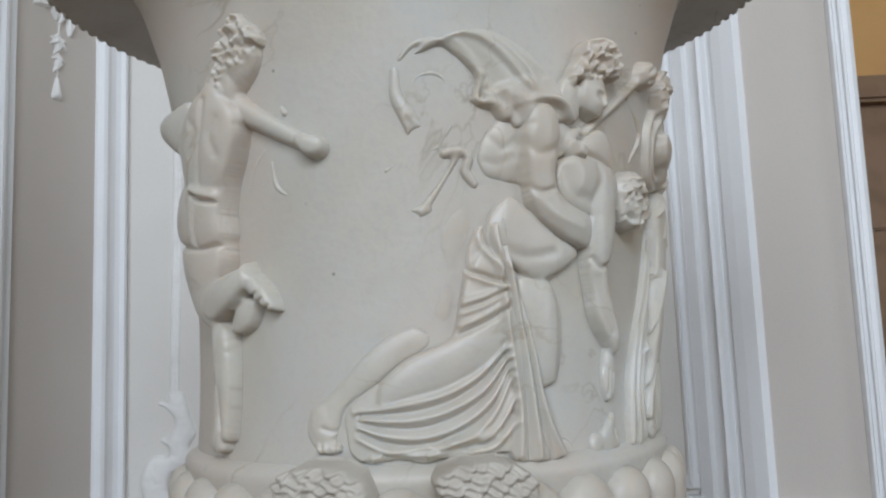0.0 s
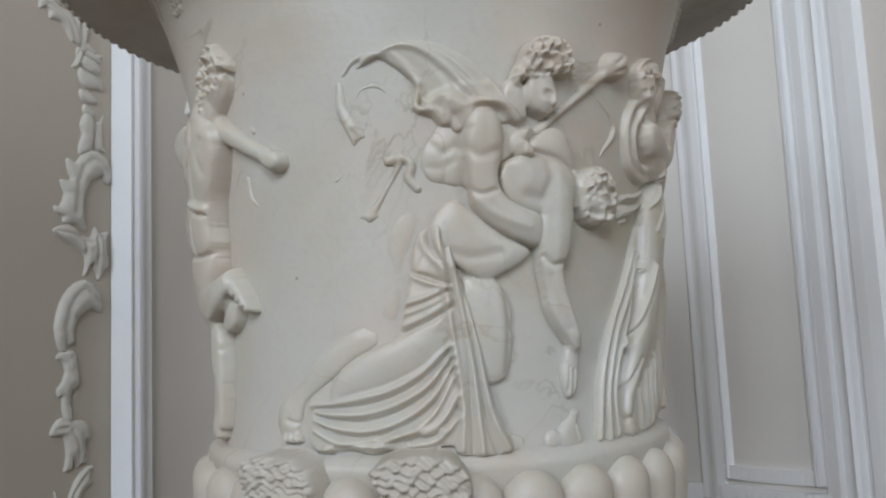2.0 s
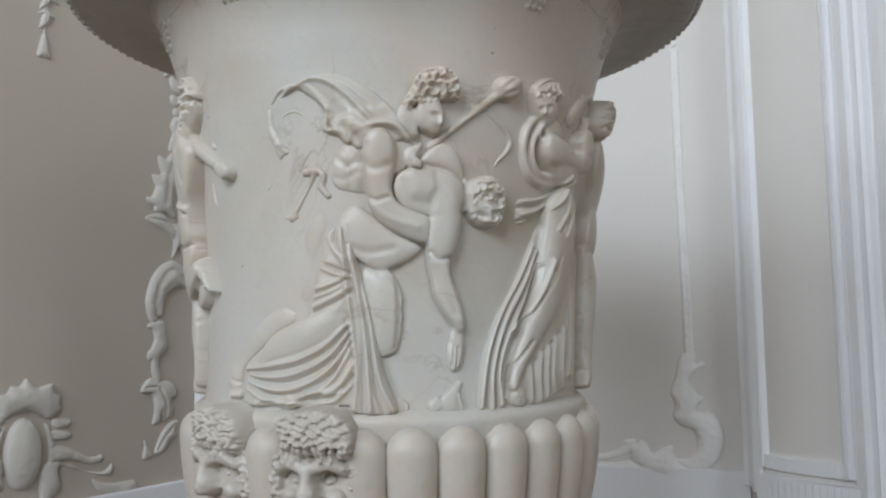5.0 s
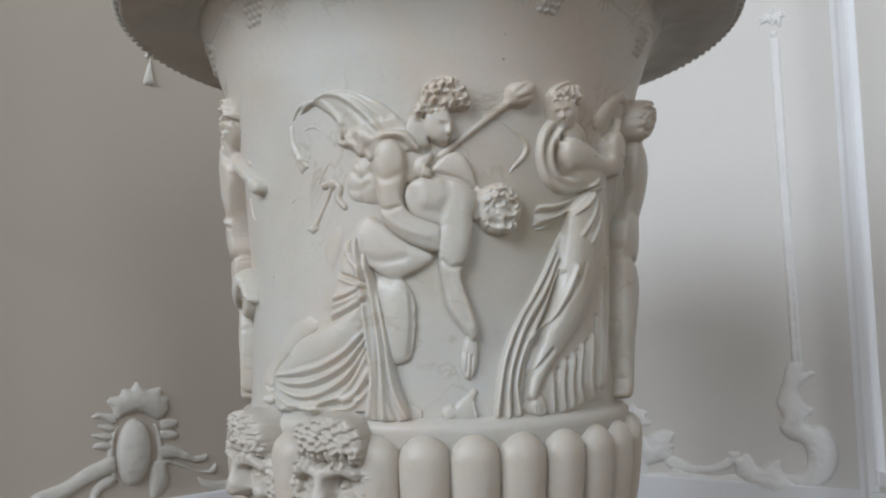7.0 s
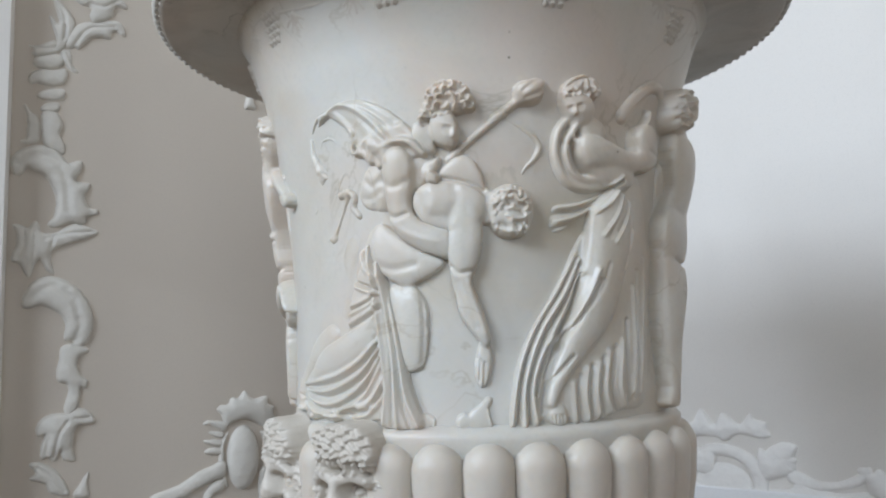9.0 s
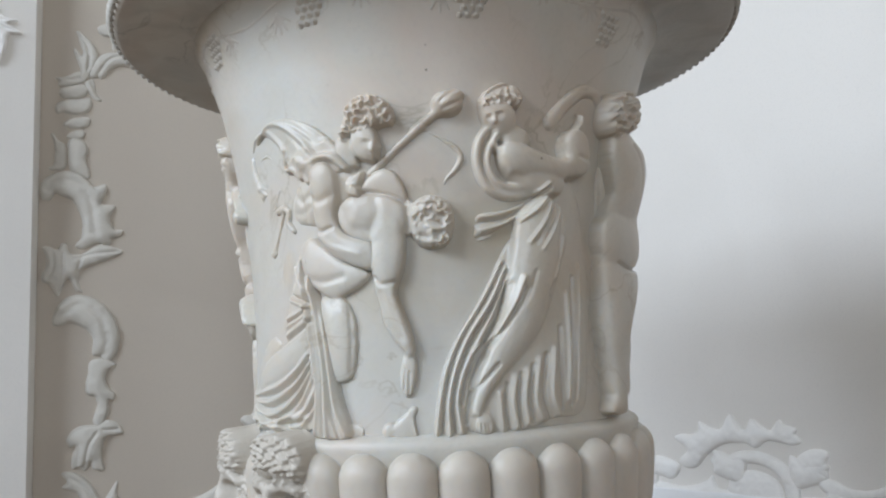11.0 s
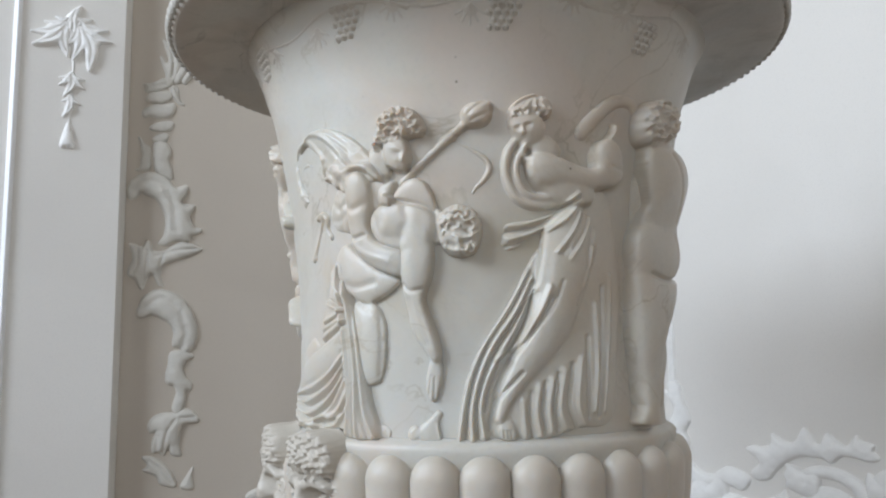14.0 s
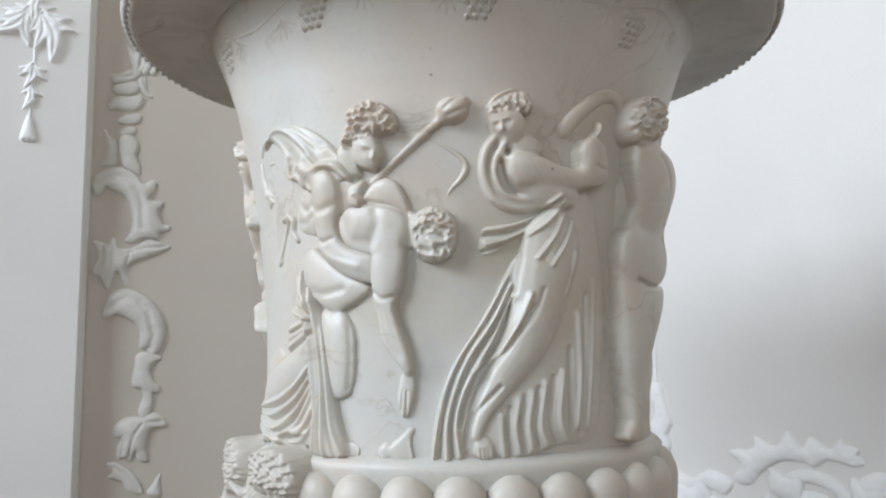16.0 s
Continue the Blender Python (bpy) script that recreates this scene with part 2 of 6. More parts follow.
        b = np.stack([np.interp(s, np.linspace(0, 1, len(b)), b[:, k]) for k in (0, 1)], 1)
        wide = np.hypot(*(b - a).T).max()
        m = int(max(24, wide / self.step * 2.2))
        q = np.linspace(0, 1, m)
        pos = a[:, None] * (1 - q[None, :, None]) + b[:, None] * q[None, :, None]
        ph = self.rng.uniform(0, 6.28, 4)
        warp = q[None] + 0.05 * np.sin(3.1 * s[:, None] * 2 + ph[0]) * np.sin(np.pi * q[None]) + 0.035 * np.sin(9 * q[None] + ph[1] + 2 * s[:, None])
        wave = 0.5 + 0.5 * np.cos(2 * np.pi * folds * warp + ph[2])
        swell = 0.55 + 0.45 * np.sin(2 * np.pi * (folds * 0.37) * q[None] + ph[3] + 1.5 * s[:, None])
        edge = np.clip(np.sin(np.pi * q), 0, None)[None] ** 0.35
        ramp = (np.clip(s / 0.12, 0, 1) ** 0.7 * np.clip((1.06 - s) / 0.1, 0, 1))[:, None]
        low = base * ramp + 0 * q[None]
        fold = deep * (0.25 + wave ** 0.75 * swell) * edge * ramp * (1 - fade + fade * s[:, None])
        i = np.round((pos[..., 0] - self.u[0]) / self.step).astype(int)
        j = np.round((pos[..., 1] - self.v[0]) / self.step).astype(int)
        ok = (i >= 0) & (i < len(self.u)) & (j >= 0) & (j < len(self.v))
        grids = []
        for values in (low, fold):
            top = np.full(self.H.shape, -0.02)
            np.maximum.at(top, (j[ok], i[ok]), values[ok])
            near = np.maximum.reduce([np.roll(top, k, axis) for axis in (0, 1) for k in (-1, 1)])
            grids.append(np.where(top < -0.015, near, top))
        ground, fold = grids
        here, old = ground > -0.015, self.H
        fold = np.where(here, fold, 0)
        for _ in range(2):
            fold = (fold + 0.25 * (np.roll(fold, 1, 0) + np.roll(fold, -1, 0) + np.roll(fold, 1, 1) + np.roll(fold, -1, 1))) / 2
        over = np.maximum(old, ground) + 0.85 * fold
        self.H = np.where(here, np.where(old > -0.005, over, ground + fold), old)

    def inside(self, pts, per):
        """The window, mask and closed smooth outline of a shape drawn by a few corners."""
        p = np.array([(u * self.spread, v) for u, v in pts])
        n, line = len(p), []
        for i in range(n):
            a, b, c, d = p[i - 1], p[i], p[(i + 1) % n], p[(i + 2) % n]
            for q in np.linspace(0, 1, per, endpoint=False):
                line.append(0.5 * (2 * b + (c - a) * q + (2 * a - 5 * b + 4 * c - d) * q * q + (3 * b - a - 3 * c + d) * q ** 3))
        line = np.array(line)
        (ua, va), (ub, vb) = line.min(0) - 4 * self.step, line.max(0) + 4 * self.step
        i0, i1 = np.searchsorted(self.u, [ua, ub])
        j0, j1 = np.searchsorted(self.v, [va, vb])
        w = slice(j0, j1), slice(i0, i1)
        U, V = self.U[w], self.V[w]
        mask = np.zeros(U.shape, bool)
        for (xa, ya), (xb, yb) in zip(line, np.roll(line, -1, 0)):
            if ya != yb:
                mask ^= ((ya > V) != (yb > V)) & (U < (xb - xa) * (V - ya) / (yb - ya) + xa)
        return w, mask

    def body(self, pts, base, puff, soft=0.012, per=5, blur=9):
        """A rounded mass swelling from a drawn outline; puff 1 makes a round limb of it."""
        w, mask = self.inside(pts, per)
        if mask.sum() < 4:
            return
        m = mask.astype(float)
        m[[0, -1]], m[:, [0, -1]] = 0, 0
        jj, ii = np.indices(m.shape)
        odd = (jj + ii) % 2 == 1
        phi = np.zeros(m.shape)
        span = 2.0 * math.sqrt(mask.sum() / math.pi)
        omega = 2 / (1 + math.sin(math.pi / max(span, 5)))
        for _ in range(int(60 + 4 * span)):
            for side in (odd, ~odd):
                near = np.zeros(m.shape)
                near[1:-1, 1:-1] = phi[:-2, 1:-1] + phi[2:, 1:-1] + phi[1:-1, :-2] + phi[1:-1, 2:]
                phi = np.where(side, m * (phi + omega * (0.25 * (near + 1) - phi)), phi)
        wide = math.sqrt(2 * phi.max())
        for _ in range(blur):
            pad = np.pad(phi, 1)
            phi = (pad[:-2, 1:-1] + pad[2:, 1:-1] + pad[1:-1, :-2] + pad[1:-1, 2:] + 4 * phi) / 8
        phi = phi - 0.17 * math.sqrt(blur) * wide
        r = self.step * np.sqrt(2 * np.clip(phi, 0, None))
        k = np.clip(r / (2.6 * self.step), 0, 1)
        k = k * k * (3 - 2 * k)
        h = np.where(phi > 0, -0.012 + (base + puff * r + 0.012) * k, -0.02)
        self.blend(w, h, soft)

    def locks(self, pts, size, depth):
        """Comma-shaped locks of hair with drilled gaps, set in rows inside an outline."""
        w, mask = self.inside(pts, 4)
        U, V = self.U[w], self.V[w]
        if mask.sum() < 4:
            return
        lift = np.full(U.shape, -0.45)
        mid_u, mid_v = U[mask].mean(), V[mask].mean()
        for j, cv in enumerate(np.arange(V.min(), V.max(), size * 1.25)):
            for cu in np.arange(U.min() + (j % 2) * size * 0.7, U.max(), size * 1.4):
                x, y = cu + self.rng.normal(0, size * 0.2), cv + self.rng.normal(0, size * 0.2)
                s = size * self.rng.uniform(0.75, 1.15)
                way = math.atan2(y - mid_v, x - mid_u) + self.rng.normal(0, 0.7)
                d, a = np.hypot(U - x, V - y), np.arctan2(V - y, U - x)
                arc = np.clip(0.45 + 0.85 * np.cos(a - way), 0, 1)
                lift = np.maximum(lift, 1.4 * np.exp(-((d - s * 0.66) / (s * 0.34)) ** 2) * arc - 0.45)
        edge = mask.astype(float)
        for _ in range(3):
            pad = np.pad(edge, 1, mode="edge")
            edge = (pad[:-2, 1:-1] + pad[2:, 1:-1] + pad[1:-1, :-2] + pad[1:-1, 2:] + 4 * edge) / 8
        self.add[w] += lift * depth * edge

    def weathered(self, size, depth):
        """Slow swelling of the surface, as hand-cut stone has."""
        n = self.rng.normal(size=self.H.shape)
        fu = np.fft.fftfreq(n.shape[1], self.step)[None]
        fv = np.fft.fftfreq(n.shape[0], self.step)[:, None]
        n = np.real(np.fft.ifft2(np.fft.fft2(n) * np.exp(-(fu ** 2 + fv ** 2) * (size * 2.2) ** 2)))
        self.add += depth * n / n.std()

    def mesh(self, name, place, sink=-0.006, soften=0):
        """Cuts the carving out and lays it on a surface by place(u, v, h)."""
        on = (self.H > -0.015).astype(float)
        base = np.where(on > 0, self.H, 0.0)
        for _ in range(soften):
            top, low = np.pad(base * on, 1), np.pad(on, 1)
            top = top[:-2, 1:-1] + top[2:, 1:-1] + top[1:-1, :-2] + top[1:-1, 2:] + 4 * base * on
            low = low[:-2, 1:-1] + low[2:, 1:-1] + low[1:-1, :-2] + low[1:-1, 2:] + 4 * on
            base = np.where(on > 0, top / np.maximum(low, 1e-9), 0.0)
        H = np.where(on > 0, base + self.add, sink)
        H = np.maximum(H, sink)
        H[-4:], H[:, :3], H[:, -3:] = sink, sink, sink
        for _ in range(2):
            pad = np.pad(H, 1, mode="edge")
            H = (pad[:-2, 1:-1] + pad[2:, 1:-1] + pad[1:-1, :-2] + pad[1:-1, 2:] + 4 * H) / 8
        keep = H > sink + 6e-4
        grow = keep.copy()
        for ax in (0, 1):
            for k in (-1, 1):
                grow |= np.roll(keep, k, ax)
        quad = grow[:-1, :-1] & grow[1:, :-1] & grow[:-1, 1:] & grow[1:, 1:]
        rows, cols = np.nonzero(quad)
        w = H.shape[1]
        ids = rows * w + cols
        faces = np.stack([ids, ids + 1, ids + w + 1, ids + w], 1)
        used, flat = np.unique(faces, return_inverse=True)
        xyz = place(self.U.ravel()[used] / self.spread, self.V.ravel()[used], H.ravel()[used])
        me = bpy.data.meshes.new(name)
        me.from_pydata(xyz.tolist(), [], flat.reshape(-1, 4).tolist())
        me.polygons.foreach_set("use_smooth", [True] * len(me.polygons))
        return me


# ---- the vase's shape ----
def drum_radius(z):
    q = z - 1.75
    return 0.40 + 0.0677 * q + 0.2267 * q * q


def on_drum(u, v, h):
    r = drum_radius(v) + h
    return np.stack([r * np.sin(np.radians(u)), -r * np.cos(np.radians(u)), v], 1)


def bowl_radius(z):
    """The gadrooned belly below the frieze."""
    k = (1.44 - z) / 0.44
    return 0.150 + 0.265 * math.sqrt(max(0.0, 1 - (k * 0.98) ** 2)) if k > 0 else 0.415


def on_bowl(u, v, h):
    r = np.array([bowl_radius(z) for z in v]) + h
    return np.stack([r * np.sin(np.radians(u)), -r * np.cos(np.radians(u)), v], 1)


# ---- the room ----
def wall(name, points, z0, z1, mat, label, category="wall"):
    return tagged(part(name, prism(points, z0, z1), mat), label, category, kind="structure")


def along(p0, p1):
    """A wall face from p0 to p1 seen with p0 on the left: gives place(u, v, h), u metres along it and h metres out of it."""
    p0, p1 = np.array(p0), np.array(p1)
    d = (p1 - p0) / np.linalg.norm(p1 - p0)
    n = np.array([d[1], -d[0]])

    def place(u, v, h):
        xy = p0[None] + np.outer(u, d) + np.outer(h, n)
        return np.column_stack([xy, v])
    place.length = float(np.linalg.norm(p1 - p0))
    return place


def slab(name, place, u0, u1, z0, z1, h0, h1, mat, parent=None, label="", bevel=0.004):
    """A box on a wall face: u along it, z up, h out of it."""
    q = place(np.array([u0, u1, u1, u0]), np.zeros(4), np.array([h0, h0, h1, h1]))
    return part(name, prism([(x, y) for x, y, _ in q], z0, z1, bevel), mat, parent, label)


def moulding(place, u0, u1, z0, z1, steps, name="moulding", parent=None, mat=None):
    """An upright moulded strip: steps are (share of the width, depth) from left to right, as one profile."""
    bm = bmesh.new()
    us = [u0 + (u1 - u0) * s for s, _ in steps]
    hs = [h for _, h in steps]
    us, hs = [u0] + us + [u1], [0.0] + hs + [0.0]
    lo = place(np.array(us), np.full(len(us), z0), np.array(hs))
    hi = place(np.array(us), np.full(len(us), z1), np.array(hs))
    a = [bm.verts.new(p) for p in lo]
    b = [bm.verts.new(p) for p in hi]
    for k in range(len(us) - 1):
        bm.faces.new((a[k], a[k + 1], b[k + 1], b[k]))
    bm.faces.new(a[::-1])
    bm.faces.new(b)
    bmesh.ops.recalc_face_normals(bm, faces=bm.faces)
    return part(name, bm, mat or white_paint, parent)


OGEE = [(0.02, 0.012), (0.12, 0.030), (0.22, 0.034), (0.30, 0.020), (0.42, 0.014), (0.58, 0.014), (0.70, 0.020), (0.78, 0.034), (0.88, 0.030), (0.98, 0.012)]
THIN = [(0.05, 0.006), (0.25, 0.016), (0.5, 0.022), (0.75, 0.016), (0.95, 0.006)]
STEP = [(0.01, 0.030), (0.30, 0.034), (0.36, 0.046), (0.50, 0.052), (0.60, 0.046), (0.66, 0.026), (0.99, 0.022)]


def casing(place, u0, u1, z0, z1, steps, label):
    ob = moulding(place, u0, u1, z0, z1, steps, "trim")
    return tagged(ob, label, "moulding", kind="structure")


FLOOR_Z, TOP = 0.0, 7.6
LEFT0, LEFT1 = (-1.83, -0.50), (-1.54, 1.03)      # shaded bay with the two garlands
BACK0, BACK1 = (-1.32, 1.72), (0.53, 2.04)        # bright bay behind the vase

tagged(part("floor", box(-4.5, 6, -6.3, 4, -0.12, FLOOR_Z), parquet), "brown oak parquet floor of the hall", "floor", kind="structure")
tagged(part("ceiling", box(-4.5, 6, -6.3, 4, TOP, TOP + 0.12), ceiling_paint), "plain white plaster ceiling", "ceiling", kind="structure")

wall("wall_left", [LEFT0, LEFT1, (-2.1, 1.03), (-2.1, -0.50)], 0, TOP, shaded_paint, "wall bay with white stucco ornament, its paint darkened to stand for shade")
wall("wall_back", [BACK0, BACK1, (0.53, 2.4), (-1.32, 2.4)], 0, TOP, panel_paint, "wall bay behind the vase, its paint lightened for cool window light")
left = along(LEFT0, LEFT1)
back = along(BACK0, BACK1)

# pilaster between the two bays, its flank turned to the light, with a hanging drop on its slanted face
Q0, Q1, Q2 = (-1.465, 1.03), (-1.50, 1.17), (-1.385, 1.58)
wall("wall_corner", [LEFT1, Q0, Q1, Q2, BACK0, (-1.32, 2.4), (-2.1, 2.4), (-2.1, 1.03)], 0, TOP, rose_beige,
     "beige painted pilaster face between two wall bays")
casing(along((-1.54, 1.028), (-1.45, 1.028)), 0.0, 0.09, 0.95, TOP, [(0.02, 0.008), (0.98, 0.008)], "white painted flank of the wall pilaster")
face_a = along(Q0, Q1)
casing(face_a, 0.0, face_a.length, 0.95, TOP, OGEE, "white painted moulded edge of the wall pilaster")
face_b = along(Q1, Q2)
face_c = along(Q2, BACK0)
casing(face_c, 0.0, face_c.length, 0.95, TOP, OGEE, "white painted moulded strip beside the bright bay")

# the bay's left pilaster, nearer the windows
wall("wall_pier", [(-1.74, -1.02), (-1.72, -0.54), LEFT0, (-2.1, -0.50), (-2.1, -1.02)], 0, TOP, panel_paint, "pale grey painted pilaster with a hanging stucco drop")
pier = along((-1.74, -1.02), (-1.72, -0.54))
casing(pier, 0.09, 0.118, 0.95, TOP, THIN, "thin white painted edge moulding of the pale pilaster")
wall("wall_side", [(-1.80, -2.6), (-1.78, -1.02), (-2.1, -1.02), (-2.1, -2.6)], 0, TOP, shaded_paint, "side wall of the hall in the shade-darkened paint")
casing(along((-1.79, -1.16), (-1.78, -1.02)), 0.0, 0.14, 0.95, TOP, STEP, "white painted door moulding beside the pilaster")

# right of the bright bay: a strip, a curved panel, then door mouldings and a narrow panel
C0, C1 = (0.53, 2.04), (0.60, 1.84)
ARC = [(0.60, 1.84), (0.68, 1.775), (0.77, 1.725), (0.86, 1.69), (0.94, 1.67)]
ARC = [tuple(p) for p in smoothed(ARC, 4)]
E0, E1, E2, E3 = (0.94, 1.67), (1.13, 1.44), (1.40, 1.33), (1.475, 1.30)
wall("wall_curve", [C0, C1, *ARC[1:], (0.94, 2.4), (0.53, 2.4)], 0, TOP, panel_paint, "grey-pale grey curved wall panel in a white frame")
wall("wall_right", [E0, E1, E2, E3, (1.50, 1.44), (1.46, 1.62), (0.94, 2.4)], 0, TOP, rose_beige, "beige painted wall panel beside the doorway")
strip_c = along(C0, C1)
casing(strip_c, 0.0, strip_c.length, 0.95, TOP, OGEE, "white painted moulded strip beside the bright bay")
for k, (p, q) in enumerate(zip(ARC, ARC[1:])):
    pl = along(p, q)
    for z in (1.055,):
        ob = slab("trim", pl, 0.0, pl.length, z, z + 0.05, 0.0, 0.018, white_paint, bevel=0.0)
        tagged(ob, "white painted bottom rail of the curved panel", "moulding", kind="structure")
    tagged(slab("baseboard", pl, 0.0, pl.length, 0.9, 1.03, 0.0, 0.04, white_paint, bevel=0.0), "white painted dado rail below the curved panel", "moulding", kind="structure")
casing(along(ARC[0], ARC[2]), 0.0, 0.035, 1.055, TOP, THIN, "thin white frame of the curved panel")
casing(along(ARC[-4], ARC[-1]), 0.0, 0.065, 1.055, TOP, OGEE, "white frame of the curved panel")
side = along(E0, E1)
DOOR = [(0.01, 0.03), (0.20, 0.034), (0.23, 0.014), (0.40, 0.012), (0.43, 0.040), (0.47, 0.050), (0.51, 0.040), (0.54, 0.016), (0.64, 0.014), (0.66, 0.036), (0.80, 0.04), (0.97, 0.036)]
casing(side, 0.0, side.length, 0.0, TOP, DOOR, "white painted stepped door moulding in cool light")
narrow = along(E1, E2)
casing(along(E2, E3), 0.0, 0.08, 0.0, TOP, [(0.02, 0.01), (0.15, 0.03), (0.25, 0.03), (0.3, 0.012), (0.45, 0.012), (0.5, 0.03), (0.6, 0.03), (0.65, 0.014), (0.85, 0.014), (0.98, 0.02)],
       "white moulded frame at the doorway's edge")
tagged(slab("trim", narrow, 0.0, narrow.length, 0.98, 1.05, 0.0, 0.02, white_paint), "white bottom rail of the narrow panel", "moulding", kind="structure")
for pl in (left, back, face_b):
    tagged(slab("baseboard", pl, 0.0, pl.length, 0.86, 1.0, 0.0, 0.03, white_paint), "white painted dado rail under the wall panel", "moulding", kind="structure")

# the ochre room beyond the doorway
wall("wall_ochre", [(1.47, 2.9), (5.6, 2.9), (5.6, 3.1), (1.47, 3.1)], 0, TOP, ochre_paint, "ochre painted wall of the room beyond")
wall("wall_jamb", [(1.30, 2.0), (1.46, 1.62), (1.47, 2.9), (1.30, 2.9)], 0, TOP, ochre_paint, "ochre painted jamb of the doorway")
far_place = along((1.75, 2.9), (5.6, 2.9))
screen = empty("wooden_cupboard", (2.6, 2.8, 0.0))
slab("body", far_place, 0.10, 1.7, 0.0, 2.80, 0.01, 0.25, brown_wood, screen)
for z0, z1 in ((0.3, 1.1), (1.2, 2.05), (2.12, 2.66)):
    slab("panel", far_place, 0.18, 0.85, z0, z1, 0.25, 0.275, brown_wood, screen, bevel=0.012)
    slab("panel", far_place, 0.95, 1.62, z0, z1, 0.25, 0.275, brown_wood, screen, bevel=0.012)
slab("cornice", far_place, 0.06, 1.74, 2.78, 2.92, 0.01, 0.33, brown_wood, screen, bevel=0.02)
tagged(screen, "brown panelled wooden cupboard against the ochre wall", "cupboard")

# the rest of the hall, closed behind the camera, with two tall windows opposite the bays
# The gap in the east wall is invented to seat the fill lamp.
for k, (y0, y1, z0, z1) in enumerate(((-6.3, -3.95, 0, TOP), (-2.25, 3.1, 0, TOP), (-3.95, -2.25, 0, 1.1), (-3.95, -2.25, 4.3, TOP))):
    wall("wall_east_" + "abcd"[k], [(5.6, y1), (5.8, y1), (5.8, y0), (5.6, y0)], z0, z1, hall_paint, "plain brown-grey side wall round an opening added for the fill lamp")
wall("wall_far", [(-2.1, 2.4), (1.30, 2.4), (1.30, 3.1), (-2.1, 3.1)], 0, TOP, panel_paint, "plain outer wall behind the bays")
wall("wall_west", [(-4.2, -2.6), (-2.1, -2.6), (-2.1, -2.4), (-4.2, -2.4)], 0, TOP, hall_paint, "plain brown-grey return wall of the hall")
wall("wall_west_far", [(-4.2, -6.0), (-4.0, -6.0), (-4.0, -2.6), (-4.2, -2.6)], 0, TOP, hall_paint, "plain brown-grey side wall of the hall")
for k, (x0, x1) in enumerate(((-4.2, -2.3), (-0.95, -0.25), (2.15, 5.8))):
    wall("wall_window_" + "abc"[k], [(x0, -6.0), (x1, -6.0), (x1, -6.3), (x0, -6.3)], 0, TOP, hall_paint, "plain brown-grey window wall behind the walk")
for k, (x0, x1) in enumerate(((-2.3, -0.95), (-0.25, 2.15))):
    wall("wall_breast_" + "ab"[k], [(x0, -6.0), (x1, -6.0), (x1, -6.3), (x0, -6.3)], 0, 2.2, hall_paint, "plain brown-grey wall below a tall window")
    wall("wall_head_" + "ab"[k], [(x0, -6.0), (x1, -6.0), (x1, -6.3), (x0, -6.3)], 6.0, TOP, hall_paint, "plain brown-grey wall above a tall window")


# ---- stucco ornament ----
class Kit:
    """Plaster pieces laid on a wall face: each begun piece becomes one part of the ornament."""

    def __init__(self):
        self.pieces, self.rng = [], np.random.default_rng(11)

    def begin(self, name):
        self.pieces.append((name, []))

    def limb(self, *pts, bulge=0.6):
        self.pieces[-1][1].append(("limb", pts, bulge))

    def ridge(self, pts, wide, high):
        self.pieces[-1][1].append(("ridge", pts, (wide, high)))

    def ball(self, *values):
        self.pieces[-1][1].append(("ball", values, 0))

    def body(self, pts, base, puff):
        self.pieces[-1][1].append(("body", pts, (base, puff)))

    def build(self, parent, place, step, mat):
        for name, calls in self.pieces:
            us, vs = [], []
            for kind, pts, _ in calls:
                if kind == "limb":
                    us += [p[0] + k * p[2] for p in pts for k in (-1, 1)]
                    vs += [p[1] + k * p[2] for p in pts for k in (-1, 1)]
                elif kind == "body":
                    us += [p[0] for p in pts]
                    vs += [p[1] for p in pts]
                elif kind == "ball":
                    us += [pts[0] - pts[2], pts[0] + pts[2]]
                    vs += [pts[1] - pts[3], pts[1] + pts[3]]
            f = Relief(min(us) - 0.03, max(us) + 0.03, min(vs) - 0.03, max(vs) + 0.03, step, 1.0)
            for kind, pts, more in calls:
                if kind == "limb":
                    f.limb(*pts, bulge=more)
                elif kind == "body":
                    f.body(pts, *more, per=3, blur=3)
                elif kind == "ball":
                    f.ball(*pts)
                else:
                    f.ridge(pts, *more)
            f.weathered(0.014, 0.0008)
            piece(name, f.mesh(name, place, -0.004), mat, parent)


def ornament(name, place, u, z, build, label, step=0.0030, category="stucco ornament"):
    at = place(np.array([u]), np.array([z]), np.array([0.0]))[0]
    top = empty(name, at.tolist())
    kit = Kit()
    build(kit)
    kit.build(top, place, step, stucco_shaded if place is left else stucco)
    return tagged(top, label, category)


def blade(f, u, v, ang, size, bend=25, fat=1.0, b=0.008, lift=0.010):
    """One pointed leaf with a turned tip and a sunk midrib."""
    a, e = radians(ang), radians(ang + bend)
    p1 = (u + 0.5 * size * math.cos(a), v + 0.5 * size * math.sin(a))
    p2 = (p1[0] + 0.5 * size * math.cos(e), p1[1] + 0.5 * size * math.sin(e))
    f.limb((u, v, size * 0.12 * fat, b), (*p1, size * 0.15 * fat, b + lift * 0.4), (*p2, size * 0.034, b + lift), bulge=0.42)
    for side in (-1, 1):
        e2 = a + side * 0.62
        n = (u + 0.30 * size * math.cos(a), v + 0.30 * size * math.sin(a))
        f.limb((*n, size * 0.09 * fat, b), (n[0] + 0.27 * size * math.cos(e2), n[1] + 0.27 * size * math.sin(e2), size * 0.045, b + lift * 0.5), bulge=0.42)
    f.ridge([(u, v), p1, p2], size * 0.030 * fat, -0.006)


